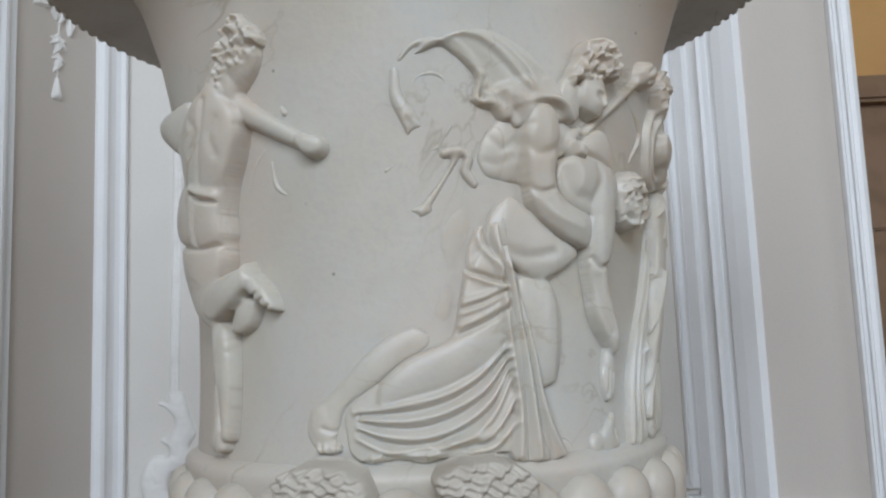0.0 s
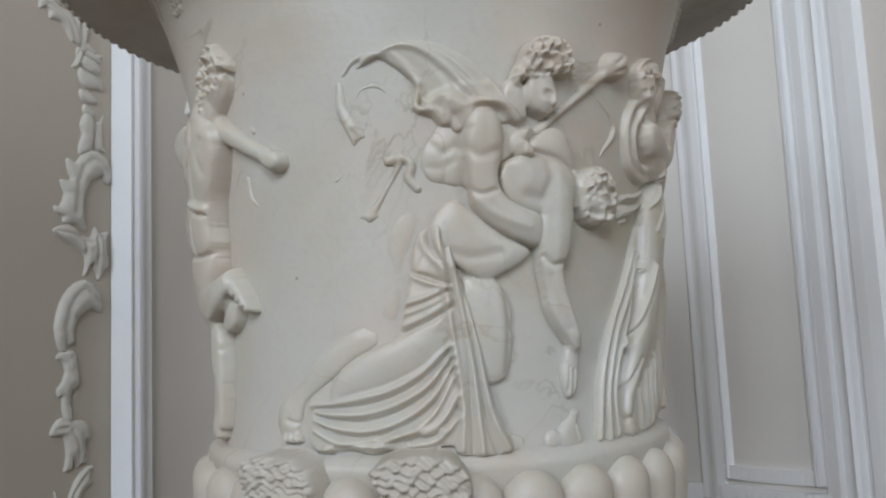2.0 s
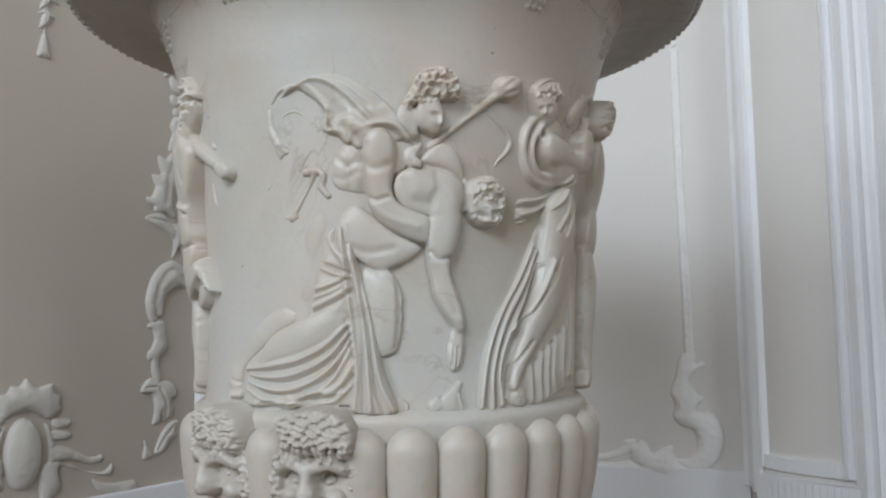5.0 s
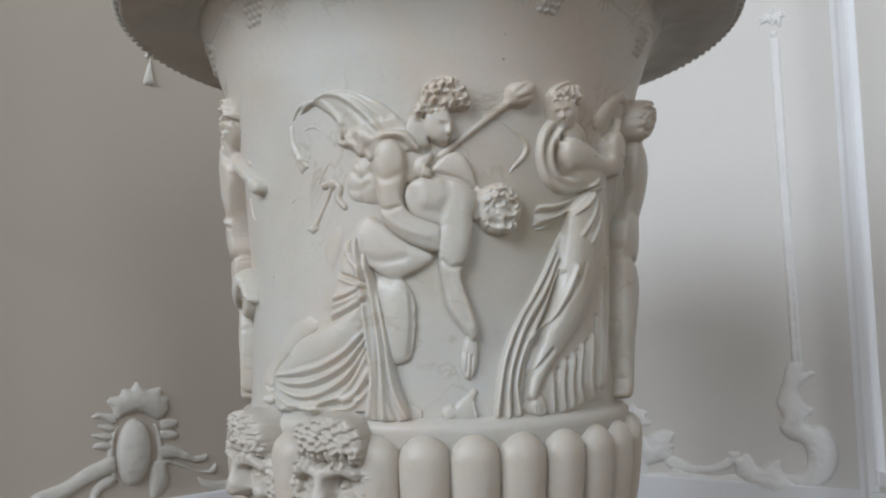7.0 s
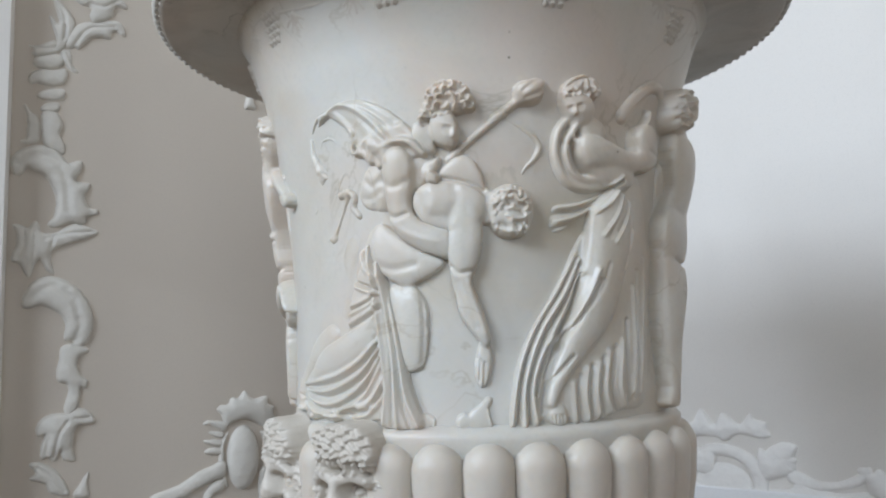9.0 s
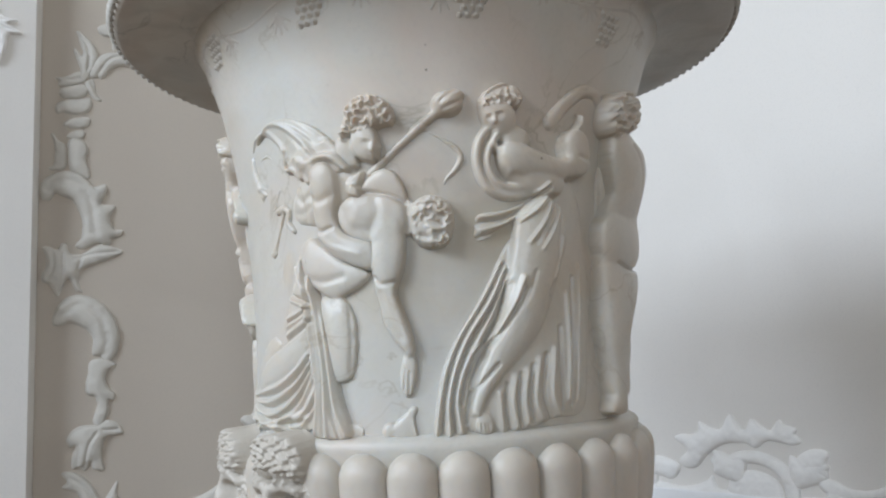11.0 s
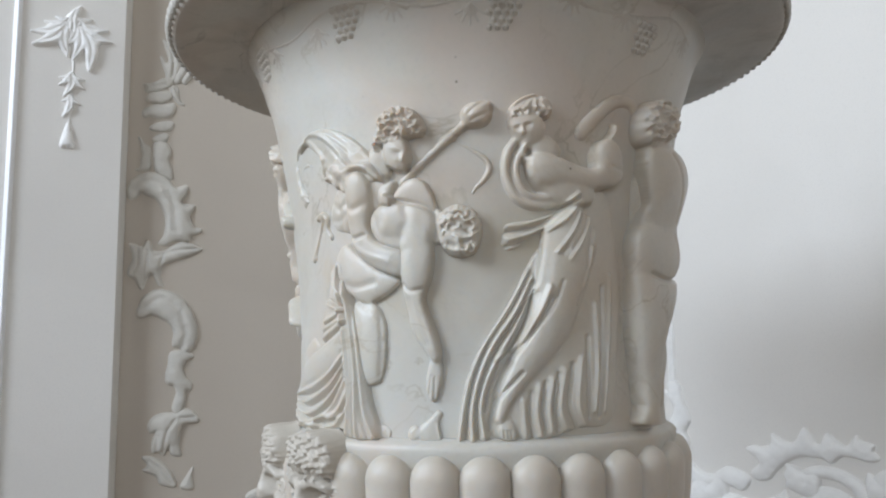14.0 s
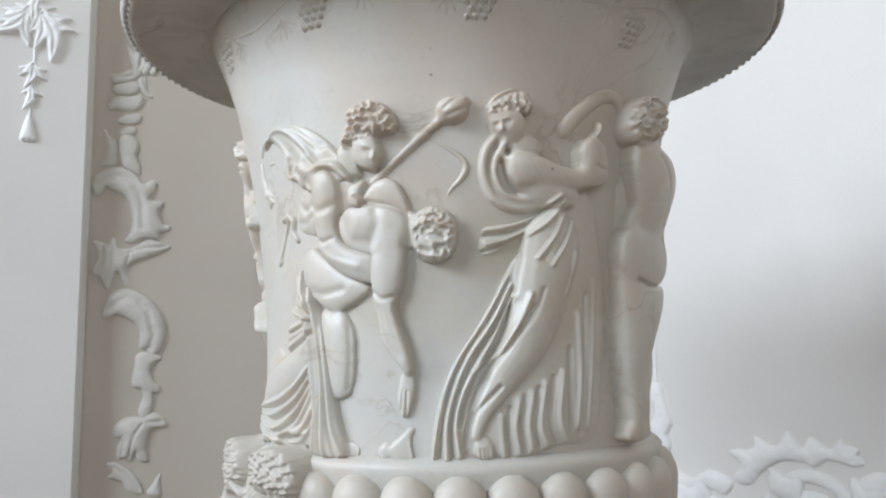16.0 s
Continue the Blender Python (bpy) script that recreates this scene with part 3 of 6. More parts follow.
def leaf(f, u, v, ang, size, n=5, spread=70, b=0.006, fat=1.0):
    """An acanthus spray: blades fanned out from one foot."""
    f.begin("leaf_spray")
    for k in range(n):
        t = k / (n - 1) - 0.5 if n > 1 else 0
        s = size * (1 - 0.5 * abs(t) * 2) * f.rng.uniform(0.85, 1.12)
        blade(f, u, v, ang + t * spread, s, 30 * (1 if t > 0 else -1), fat, b + 0.004 * f.rng.uniform(0, 1))


def drop(f, c, z, size=1.0):
    """A hanging bunch: two broad sprays above, a thin cord with a leafy bud and a bell below."""
    leaf(f, c, z - 0.02 * size, 90, 0.11 * size, 5, 150)
    leaf(f, c - 0.012 * size, z + 0.01 * size, 238, 0.17 * size, 5, 70)
    leaf(f, c + 0.015 * size, z + 0.01 * size, 300, 0.19 * size, 5, 75)
    f.begin("cord")
    f.limb((c, z, 0.008 * size, 0.004), (c + 0.008 * size, z - 0.16 * size, 0.005 * size, 0.004), (c, z - 0.40 * size, 0.005 * size, 0.004))
    leaf(f, c + 0.004 * size, z - 0.18 * size, 270, 0.09 * size, 5, 110)
    leaf(f, c + 0.002 * size, z - 0.26 * size, 270, 0.085 * size, 3, 80)
    f.begin("flower")
    f.limb((c, z - 0.36 * size, 0.008 * size, 0.006), (c - 0.002 * size, z - 0.42 * size, 0.020 * size, 0.006), bulge=0.7)
    for k in (-1, 0, 1):
        f.ball(c + 0.015 * size * k, z - 0.432 * size, 0.010 * size, 0.014 * size, 0.004, 0.012)


def garland(f, c, w=1.0, flip=False):
    """A tall upright run of scrolls, flutes and acanthus leaves; flip turns it to face the other way."""
    s = -w if flip else w

    def at(points):
        return [(c + s * du, z) for du, z in points]
    f.begin("leaf_spray")
    f.body(at([(-0.047, 2.947), (-0.020, 2.934), (0.014, 2.901), (0.041, 2.857), (0.037, 2.809), (0.011, 2.748), (-0.012, 2.723), (-0.027, 2.738), (-0.019, 2.778), (-0.035, 2.823), (-0.061, 2.888), (-0.027, 2.857), (-0.012, 2.831), (-0.016, 2.870)]), 0.004, 0.55)
    f.ridge(at([(0.011, 2.830), (0.003, 2.775)]), 0.006, -0.007)
    f.ridge(at([(-0.033, 2.921), (0.003, 2.873), (0.011, 2.787)]), 0.006, -0.007)
    f.begin("leaf_spray")
    f.body(at([(-0.133, 2.764), (-0.106, 2.743), (-0.060, 2.750), (-0.027, 2.772), (-0.004, 2.752), (-0.019, 2.722), (-0.060, 2.707), (-0.111, 2.700), (-0.093, 2.724), (-0.118, 2.733)]), 0.004, 0.55)
    f.ridge(at([(-0.106, 2.752), (-0.060, 2.733), (-0.014, 2.744)]), 0.006, -0.007)
    f.begin("leaf_spray")
    f.body(at([(0.005, 2.754), (0.033, 2.823), (0.072, 2.858), (0.121, 2.866), (0.201, 2.889), (0.227, 2.821), (0.201, 2.835), (0.191, 2.847), (0.171, 2.834), (0.175, 2.795), (0.155, 2.810), (0.111, 2.807), (0.082, 2.780), (0.053, 2.739), (0.045, 2.760), (0.030, 2.746)]), 0.004, 0.55)
    f.ridge(at([(0.011, 2.830), (0.003, 2.775)]), 0.006, -0.007)
    f.ridge(at([(0.043, 2.766), (0.091, 2.833), (0.181, 2.859)]), 0.006, -0.007)
    f.begin("leaf_spray")
    f.body(at([(0.011, 2.744), (0.030, 2.742), (0.038, 2.693), (0.069, 2.654), (0.034, 2.660), (0.006, 2.695), (-0.004, 2.724)]), 0.004, 0.55)
    f.ridge(at([(0.019, 2.727), (0.044, 2.672)]), 0.006, -0.007)
    f.begin("leaf_spray")
    f.body(at([(0.042, 2.968), (0.151, 2.997), (0.211, 2.977), (0.236, 2.936), (0.181, 2.944), (0.171, 2.897), (0.111, 2.865), (0.091, 2.888), (0.101, 2.923), (0.052, 2.930)]), 0.004, 0.55)
    f.ridge(at([(0.091, 2.933), (0.141, 2.930), (0.191, 2.964)]), 0.006, -0.007)
    f.begin("leaf_spray")
    f.body(at([(-0.157, 2.080), (-0.117, 2.076), (-0.090, 2.062), (-0.076, 2.097), (-0.055, 2.083), (-0.047, 2.047), (0.000, 2.052), (0.055, 2.087), (0.093, 2.081), (0.154, 2.062), (0.112, 2.038), (0.056, 2.016), (0.009, 1.997), (-0.014, 1.977), (-0.009, 1.936), (0.014, 1.892), (-0.026, 1.906), (-0.050, 1.956), (-0.068, 1.926), (-0.080, 1.874), (-0.103, 1.906), (-0.116, 1.936), (-0.142, 1.942), (-0.139, 1.976), (-0.125, 2.005), (-0.129, 2.045)]), 0.004, 0.55)
    f.ridge(at([(-0.072, 2.047), (-0.072, 1.986), (-0.080, 1.906)]), 0.006, -0.007)
    f.ridge(at([(-0.036, 2.027), (0.037, 2.049), (0.122, 2.061)]), 0.006, -0.007)
    f.ridge(at([(-0.108, 2.056), (-0.104, 1.996), (-0.121, 1.956)]), 0.006, -0.007)
    f.ridge(at([(-0.009, 2.028), (-0.021, 1.967), (-0.005, 1.910)]), 0.006, -0.007)
    f.begin("leaf_spray")
    f.body(at([(0.049, 1.403), (0.085, 1.419), (0.122, 1.410), (0.154, 1.365), (0.122, 1.360), (0.085, 1.354), (0.073, 1.316), (0.076, 1.267), (0.093, 1.230), (0.040, 1.242), (0.037, 1.281), (0.014, 1.223), (-0.004, 1.257), (-0.031, 1.238), (-0.028, 1.298), (-0.014, 1.335), (-0.038, 1.324), (-0.049, 1.358), (-0.023, 1.394), (0.013, 1.406)]), 0.004, 0.55)
    f.ridge(at([(0.054, 1.377), (0.026, 1.331), (0.012, 1.256)]), 0.006, -0.007)
    f.ridge(at([(0.076, 1.384), (0.122, 1.384)]), 0.006, -0.007)
    f.ridge(at([(-0.010, 1.316), (-0.013, 1.268)]), 0.006, -0.007)
    f.begin("leaf_spray")
    f.body(at([(-0.074, 1.238), (-0.031, 1.242), (0.023, 1.206), (0.059, 1.150), (0.068, 1.114), (0.005, 1.132), (-0.013, 1.167), (-0.079, 1.188), (-0.039, 1.205)]), 0.004, 0.55)
    f.ridge(at([(-0.039, 1.224), (0.014, 1.183), (0.050, 1.136)]), 0.006, -0.007)
    f.begin("leaf_spray")
    f.body(at([(0.077, 1.112), (0.095, 1.148), (0.110, 1.181), (0.139, 1.211), (0.124, 1.154), (0.132, 1.104)]), 0.004, 0.55)
    f.ridge(at([(0.091, 1.130), (0.117, 1.184)]), 0.006, -0.007)
    f.begin("flute")
    f.body(at([(-0.087, 2.697), (-0.060, 2.707), (-0.004, 2.720), (0.008, 2.683), (-0.032, 2.660), (-0.092, 2.662)]), 0.004, 0.55)
    f.begin("flute")
    f.body(at([(-0.108, 2.620), (-0.078, 2.650), (-0.022, 2.657), (0.021, 2.669), (0.014, 2.615), (-0.031, 2.594), (-0.077, 2.601), (-0.099, 2.588)]), 0.004, 0.55)
    f.begin("flute")
    f.body(at([(-0.084, 2.550), (-0.059, 2.574), (-0.022, 2.585), (0.016, 2.589), (0.010, 2.550), (-0.031, 2.539), (-0.071, 2.543)]), 0.004, 0.55)
    f.begin("flute")
    f.body(at([(-0.071, 2.499), (-0.049, 2.526), (-0.005, 2.536), (-0.005, 2.502), (-0.040, 2.494)]), 0.004, 0.55)
    f.begin("stem")
    f.body(at([(-0.131, 2.524), (-0.109, 2.518), (-0.091, 2.486), (-0.071, 2.474), (-0.063, 2.426), (-0.070, 2.378), (-0.102, 2.369), (-0.129, 2.371), (-0.147, 2.388), (-0.111, 2.387), (-0.105, 2.433), (-0.109, 2.478)]), 0.004, 0.55)
    f.begin("stem")
    f.body(at([(-0.058, 2.494), (-0.012, 2.499), (0.012, 2.455), (0.000, 2.422), (0.017, 2.381), (0.021, 2.339), (-0.011, 2.349), (-0.048, 2.372), (-0.058, 2.427)]), 0.004, 0.55)
    f.begin("stem")
    f.body(at([(0.031, 1.644), (0.094, 1.645), (0.131, 1.619), (0.094, 1.609), (0.079, 1.572), (0.098, 1.533), (0.118, 1.519), (0.111, 1.476), (0.091, 1.498), (0.094, 1.458), (0.080, 1.409), (0.051, 1.393), (0.040, 1.427), (0.054, 1.475), (0.048, 1.509), (0.021, 1.515), (0.012, 1.547), (0.022, 1.595)]), 0.004, 0.55)
    f.begin("scroll")
    f.body(at([(-0.154, 2.286), (-0.143, 2.327), (-0.102, 2.359), (-0.057, 2.369), (-0.002, 2.350), (0.032, 2.309), (0.054, 2.321), (0.085, 2.329), (0.074, 2.280), (0.055, 2.247), (0.093, 2.243), (0.127, 2.256), (0.102, 2.214), (0.089, 2.192), (0.112, 2.145), (0.145, 2.159), (0.137, 2.123), (0.093, 2.111), (0.104, 2.086), (0.037, 2.088), (0.000, 2.067), (-0.040, 2.076), (-0.010, 2.109), (-0.004, 2.171), (-0.019, 2.222), (-0.047, 2.262), (-0.083, 2.274), (-0.101, 2.285), (-0.114, 2.256), (-0.142, 2.248)]), 0.004, 0.55)
    f.ridge(at([(-0.128, 2.295), (-0.075, 2.330), (-0.011, 2.310), (0.027, 2.235), (0.036, 2.132)]), 0.014, -0.008)
    f.begin("scroll")
    f.body(at([(-0.107, 1.784), (-0.093, 1.837), (-0.062, 1.878), (-0.008, 1.892), (0.056, 1.867), (0.105, 1.813), (0.130, 1.741), (0.124, 1.680), (0.105, 1.643), (0.075, 1.636), (0.061, 1.661), (0.031, 1.662), (0.040, 1.714), (0.023, 1.755), (-0.008, 1.775), (-0.044, 1.790), (-0.079, 1.775)]), 0.004, 0.55)
    f.ridge(at([(-0.074, 1.817), (-0.008, 1.854), (0.056, 1.808), (0.083, 1.733), (0.075, 1.666)]), 0.014, -0.008)


def crest_leaves(f, c, z):
    """The toothed shell round the oval boss, and the arms that spring from it."""
    def at(points):
        return [(c + du, z + dz) for du, dz in points]
    f.begin("shell")
    f.body(at([(-0.068, 0.121), (-0.086, 0.169), (-0.111, 0.192), (-0.087, 0.209), (-0.058, 0.209), (-0.048, 0.237), (-0.016, 0.231), (0.006, 0.268), (0.033, 0.228), (0.075, 0.230), (0.111, 0.241), (0.098, 0.203), (0.134, 0.192), (0.121, 0.169), (0.135, 0.144), (0.111, 0.127), (0.091, 0.107), (0.060, 0.124), (0.029, 0.142), (-0.010, 0.147), (-0.044, 0.135)]), 0.004, 0.6)
    f.begin("tooth")
    f.body(at([(-0.073, 0.142), (-0.106, 0.148), (-0.143, 0.153), (-0.170, 0.135), (-0.126, 0.132), (-0.084, 0.108), (-0.060, 0.114)]), 0.004, 0.6)
    f.begin("tooth")
    f.body(at([(-0.072, 0.100), (-0.115, 0.110), (-0.155, 0.114), (-0.125, 0.095), (-0.084, 0.079)]), 0.004, 0.6)
    f.begin("tooth")
    f.body(at([(-0.079, 0.070), (-0.124, 0.079), (-0.172, 0.079), (-0.140, 0.062), (-0.091, 0.047)]), 0.004, 0.6)
    f.begin("tooth")
    f.body(at([(-0.087, 0.041), (-0.133, 0.047), (-0.159, 0.028), (-0.113, 0.019), (-0.082, 0.018)]), 0.004, 0.6)
    f.begin("tooth")
    f.body(at([(0.096, 0.106), (0.131, 0.110), (0.171, 0.100), (0.160, 0.075), (0.114, 0.073)]), 0.004, 0.6)
    f.begin("tooth")
    f.body(at([(0.096, 0.068), (0.128, 0.067), (0.171, 0.057), (0.163, 0.032), (0.106, 0.033)]), 0.004, 0.6)
    f.begin("frame")
    f.body(at([(-0.056, 0.113), (-0.035, 0.132), (-0.067, 0.069), (-0.076, 0.009), (-0.067, -0.063), (-0.054, -0.112), (-0.070, -0.110), (-0.092, -0.050), (-0.094, 0.021), (-0.084, 0.075)]), 0.004, 0.6)
    f.begin("frame")
    f.body(at([(0.047, 0.121), (0.078, 0.076), (0.094, -0.010), (0.082, -0.083), (0.065, -0.112), (0.087, -0.111), (0.113, -0.065), (0.111, 0.020), (0.092, 0.086)]), 0.004, 0.6)
    f.begin("arm")
    f.body(at([(0.100, 0.010), (0.156, 0.004), (0.203, -0.022), (0.255, -0.046), (0.298, -0.038), (0.294, -0.068), (0.239, -0.070), (0.169, -0.044), (0.103, -0.037)]), 0.004, 0.6)
    f.begin("arm")
    f.body(at([(0.068, -0.054), (0.112, -0.038), (0.181, -0.059), (0.239, -0.088), (0.311, -0.101), (0.338, -0.051), (0.343, -0.094), (0.324, -0.125), (0.252, -0.111), (0.176, -0.080), (0.124, -0.065), (0.136, -0.121), (0.119, -0.161), (0.071, -0.179), (0.065, -0.112)]), 0.004, 0.6)
    f.begin("arm")
    f.body(at([(0.239, -0.092), (0.288, -0.142), (0.374, -0.158), (0.437, -0.157), (0.438, -0.203), (0.362, -0.196), (0.276, -0.166)]), 0.004, 0.6)
    f.begin("arm")
    f.body(at([(-0.071, -0.004), (-0.112, -0.018), (-0.180, -0.043), (-0.246, -0.081), (-0.347, -0.109), (-0.355, -0.140), (-0.254, -0.142), (-0.179, -0.103), (-0.110, -0.078), (-0.067, -0.063)]), 0.004, 0.6)
    f.begin("arm")
    f.body(at([(-0.067, -0.078), (-0.110, -0.080), (-0.149, -0.119), (-0.157, -0.171), (-0.133, -0.175), (-0.118, -0.131), (-0.078, -0.117)]), 0.004, 0.6)


def bright_crest(f, c, z):
    """Flame-like leaves over the bright bay's cartouche, with waves to both sides."""
    def at(points):
        return [(c + du, z + dz) for du, dz in points]
    f.begin("crest")
    f.body(at([(-0.347, 0.129), (-0.303, 0.146), (-0.253, 0.145), (-0.215, 0.162), (-0.226, 0.219), (-0.178, 0.182), (-0.120, 0.171), (-0.081, 0.239), (-0.050, 0.197), (-0.019, 0.167), (0.007, 0.220), (0.057, 0.184), (0.088, 0.176), (0.133, 0.241), (0.135, 0.196), (0.195, 0.186), (0.179, 0.162), (0.210, 0.133), (0.165, 0.118), (0.126, 0.127), (0.064, 0.132), (0.019, 0.099), (-0.023, 0.120), (-0.113, 0.112), (-0.187, 0.066), (-0.238, 0.012), (-0.293, 0.007), (-0.315, 0.040), (-0.270, 0.081), (-0.310, 0.111)]), 0.004, 0.6)
    f.begin("wave")
    f.body(at([(-0.620, 0.110), (-0.597, 0.063), (-0.563, 0.025), (-0.495, 0.008), (-0.425, 0.048), (-0.361, 0.038), (-0.312, 0.009), (-0.354, -0.045), (-0.417, -0.030), (-0.498, -0.046), (-0.595, -0.040), (-0.636, -0.001)]), 0.004, 0.6)
    f.begin("leaf")
    f.body(at([(0.171, 0.066), (0.235, 0.107), (0.300, 0.098), (0.281, 0.053), (0.290, -0.002), (0.246, 0.008), (0.203, -0.007), (0.180, 0.023)]), 0.004, 0.6)
    f.begin("arm")
    f.body(at([(0.250, 0.004), (0.306, -0.005), (0.364, -0.032), (0.433, -0.028), (0.492, -0.004), (0.547, 0.040), (0.554, 0.004), (0.507, -0.039), (0.420, -0.061), (0.340, -0.067), (0.261, -0.046)]), 0.004, 0.6)
    f.begin("ring")
    f.body(at([(-0.132, 0.036), (-0.056, 0.084), (0.036, 0.087), (0.122, 0.051), (0.172, -0.017), (0.172, -0.104), (0.129, -0.107), (0.114, -0.031), (0.064, 0.026), (-0.014, 0.041), (-0.081, 0.015), (-0.126, -0.033)]), 0.004, 0.6)


def corner_scroll(f, c, z, flip):
    """The fish-tailed S-scroll at a panel's lower corner, under a thin rod."""
    s = -1 if flip else 1

    def at(points):
        return [(c + s * du, z + dz) for du, dz in points]
    f.begin("rod")
    for du in (-0.009, 0.009):
        f.limb((c + s * (0.004 + du), z + 1.685, 0.011, 0.004), (c + s * (0.008 + du), z + 1.135, 0.011, 0.004), (c + s * (0.015 + du), z + 0.671, 0.011, 0.004), (c + s * (0.020 + du), z + 0.333, 0.011, 0.004))
    f.begin("tail")
    f.body(at([(-0.008, 0.355), (0.044, 0.355), (0.041, 0.306), (0.069, 0.324), (0.102, 0.300), (0.061, 0.291), (0.030, 0.264), (0.016, 0.232), (0.027, 0.204), (0.054, 0.174), (0.085, 0.186), (0.071, 0.155), (0.044, 0.136), (0.046, 0.101), (0.087, 0.107), (0.116, 0.089), (0.129, 0.072), (0.146, 0.030), (0.147, -0.024), (0.120, -0.092), (0.068, -0.132), (0.013, -0.143), (-0.038, -0.127), (-0.070, -0.077), (-0.036, -0.090), (0.005, -0.087), (0.034, -0.052), (0.040, -0.009), (0.024, 0.034), (-0.018, 0.043), (-0.048, 0.068), (-0.057, 0.097), (-0.040, 0.137), (-0.065, 0.181), (-0.057, 0.220), (-0.038, 0.265), (-0.027, 0.321)]), 0.004, 0.6)
    f.begin("leaf_spray")
    f.body(at([(-0.274, -0.024), (-0.234, -0.012), (-0.213, -0.038), (-0.195, -0.013), (-0.170, -0.031), (-0.150, -0.075), (-0.107, -0.050), (-0.049, -0.027), (-0.066, -0.070), (-0.027, -0.115), (0.056, -0.153), (0.030, -0.189), (-0.072, -0.193), (-0.134, -0.163), (-0.168, -0.205), (-0.199, -0.194), (-0.200, -0.127), (-0.232, -0.116), (-0.236, -0.069)]), 0.004, 0.6)
    f.begin("arm")
    f.body(at([(-0.488, -0.040), (-0.462, -0.081), (-0.405, -0.107), (-0.327, -0.118), (-0.238, -0.105), (-0.196, -0.123), (-0.219, -0.162), (-0.307, -0.157), (-0.408, -0.174), (-0.511, -0.149), (-0.595, -0.169), (-0.656, -0.197), (-0.659, -0.150), (-0.581, -0.121), (-0.498, -0.111)]), 0.004, 0.6)
    f.begin("leaf_spray")
    f.body(at([(-0.623, 0.038), (-0.576, 0.012), (-0.539, 0.030), (-0.449, 0.051), (-0.493, 0.020), (-0.472, -0.002), (-0.494, -0.027), (-0.479, -0.047), (-0.544, -0.074), (-0.616, -0.085)]), 0.004, 0.6)
    f.ridge(at([(-0.009, 0.221), (-0.015, 0.110), (0.064, 0.058), (0.100, -0.016), (0.055, -0.105)]), 0.012, -0.008)


def shaded_cartouche(f, c, z):
    f.begin("boss")
    f.ball(c, z, 0.064, 0.125, 0.004, 0.035)
    crest_leaves(f, c, z)


def bright_cartouche(f, c, z):
    f.begin("boss")
    f.ball(c, z - 0.07, 0.115, 0.085, 0.002, 0.022)
    bright_crest(f, c, z)


ornament("wall_garland", left, 0.157, 1.05, lambda f: garland(f, 0.157), "white stucco garland of scrolls and acanthus leaves, toned down for shade")
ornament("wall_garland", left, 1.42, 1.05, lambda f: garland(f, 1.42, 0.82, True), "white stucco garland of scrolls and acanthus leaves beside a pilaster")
ornament("wall_cartouche", left, 0.848, 0.95, lambda f: shaded_cartouche(f, 0.848, 1.19), "white stucco cartouche with an oval boss and leaf crest, toned down for shade")
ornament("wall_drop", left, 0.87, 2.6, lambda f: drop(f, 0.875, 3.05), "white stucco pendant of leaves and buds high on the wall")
ornament("wall_cartouche", back, 0.867, 0.9, lambda f: bright_cartouche(f, 0.867, 1.082), "white stucco cartouche with a leaf crest in cool light")
ornament("corner_scroll", back, 1.636, 1.0, lambda f: corner_scroll(f, 1.636, 1.128, False), "white stucco fish-tailed scroll under a thin rod")
ornament("corner_scroll", back, 0.215, 1.0, lambda f: corner_scroll(f, 0.215, 1.128, True), "white stucco fish-tailed scroll under a thin rod")
ornament("wall_drop", back, 0.89, 2.8, lambda f: drop(f, 0.89, 3.5), "white stucco pendant high in the bright bay")
ornament("wall_drop", back, 1.63, 2.5, lambda f: drop(f, 1.635, 2.93, 0.42), "white stucco pendant at the top of the rod")
ornament("wall_drop", face_b, 0.22, 2.5, lambda f: drop(f, 0.22, 3.02, 0.95), "white stucco pendant hanging on the pilaster face")
ornament("wall_drop", pier, 0.24, 2.3, lambda f: drop(f, 0.29, 2.90, 1.1), "white stucco pendant hanging on the pale pilaster")


# ---- the vase ----
vase = empty("marble_vase", (0, 0, 0.78))
frieze = [(drum_radius(z), z) for z in np.linspace(1.455, 2.15, 30)]
neck = [(0.474, 2.18), (0.487, 2.22), (0.503, 2.26), (0.520, 2.288)]
part("drum", lathe([(0.36, 1.45), *frieze, *neck, (0.40, 2.40), (0.36, 2.1)], 160), marble, vase, "pale veined marble drum", True)
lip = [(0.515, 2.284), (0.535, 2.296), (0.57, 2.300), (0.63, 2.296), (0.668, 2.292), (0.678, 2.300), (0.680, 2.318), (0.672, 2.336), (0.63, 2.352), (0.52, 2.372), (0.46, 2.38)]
part("lip", lathe(lip, 160), marble_lip, vase, "spreading marble lip, darker all over than the drum", True)
ledge = [(0.38, 1.484), (0.402, 1.477), (0.414, 1.469), (0.4190, 1.462), (0.4185, 1.452), (0.4160, 1.438), (0.410, 1.422), (0.400, 1.40), (0.385, 1.385)]
part("ledge", lathe(ledge, 160), marble, vase, "", True)
belly = [(bowl_radius(z) - 0.010, z) for z in np.linspace(1.448, 1.03, 24)]
part("belly", lathe(belly, 120), marble, vase, "", True)
foot = [(0.14, 1.06), (0.185, 1.04), (0.19, 1.02), (0.15, 1.0), (0.125, 0.95), (0.14, 0.89), (0.20, 0.85), (0.235, 0.835), (0.24, 0.80), (0.24, 0.78), (0.0, 0.78)]
part("foot", lathe(foot, 96), marble, vase, "", True)


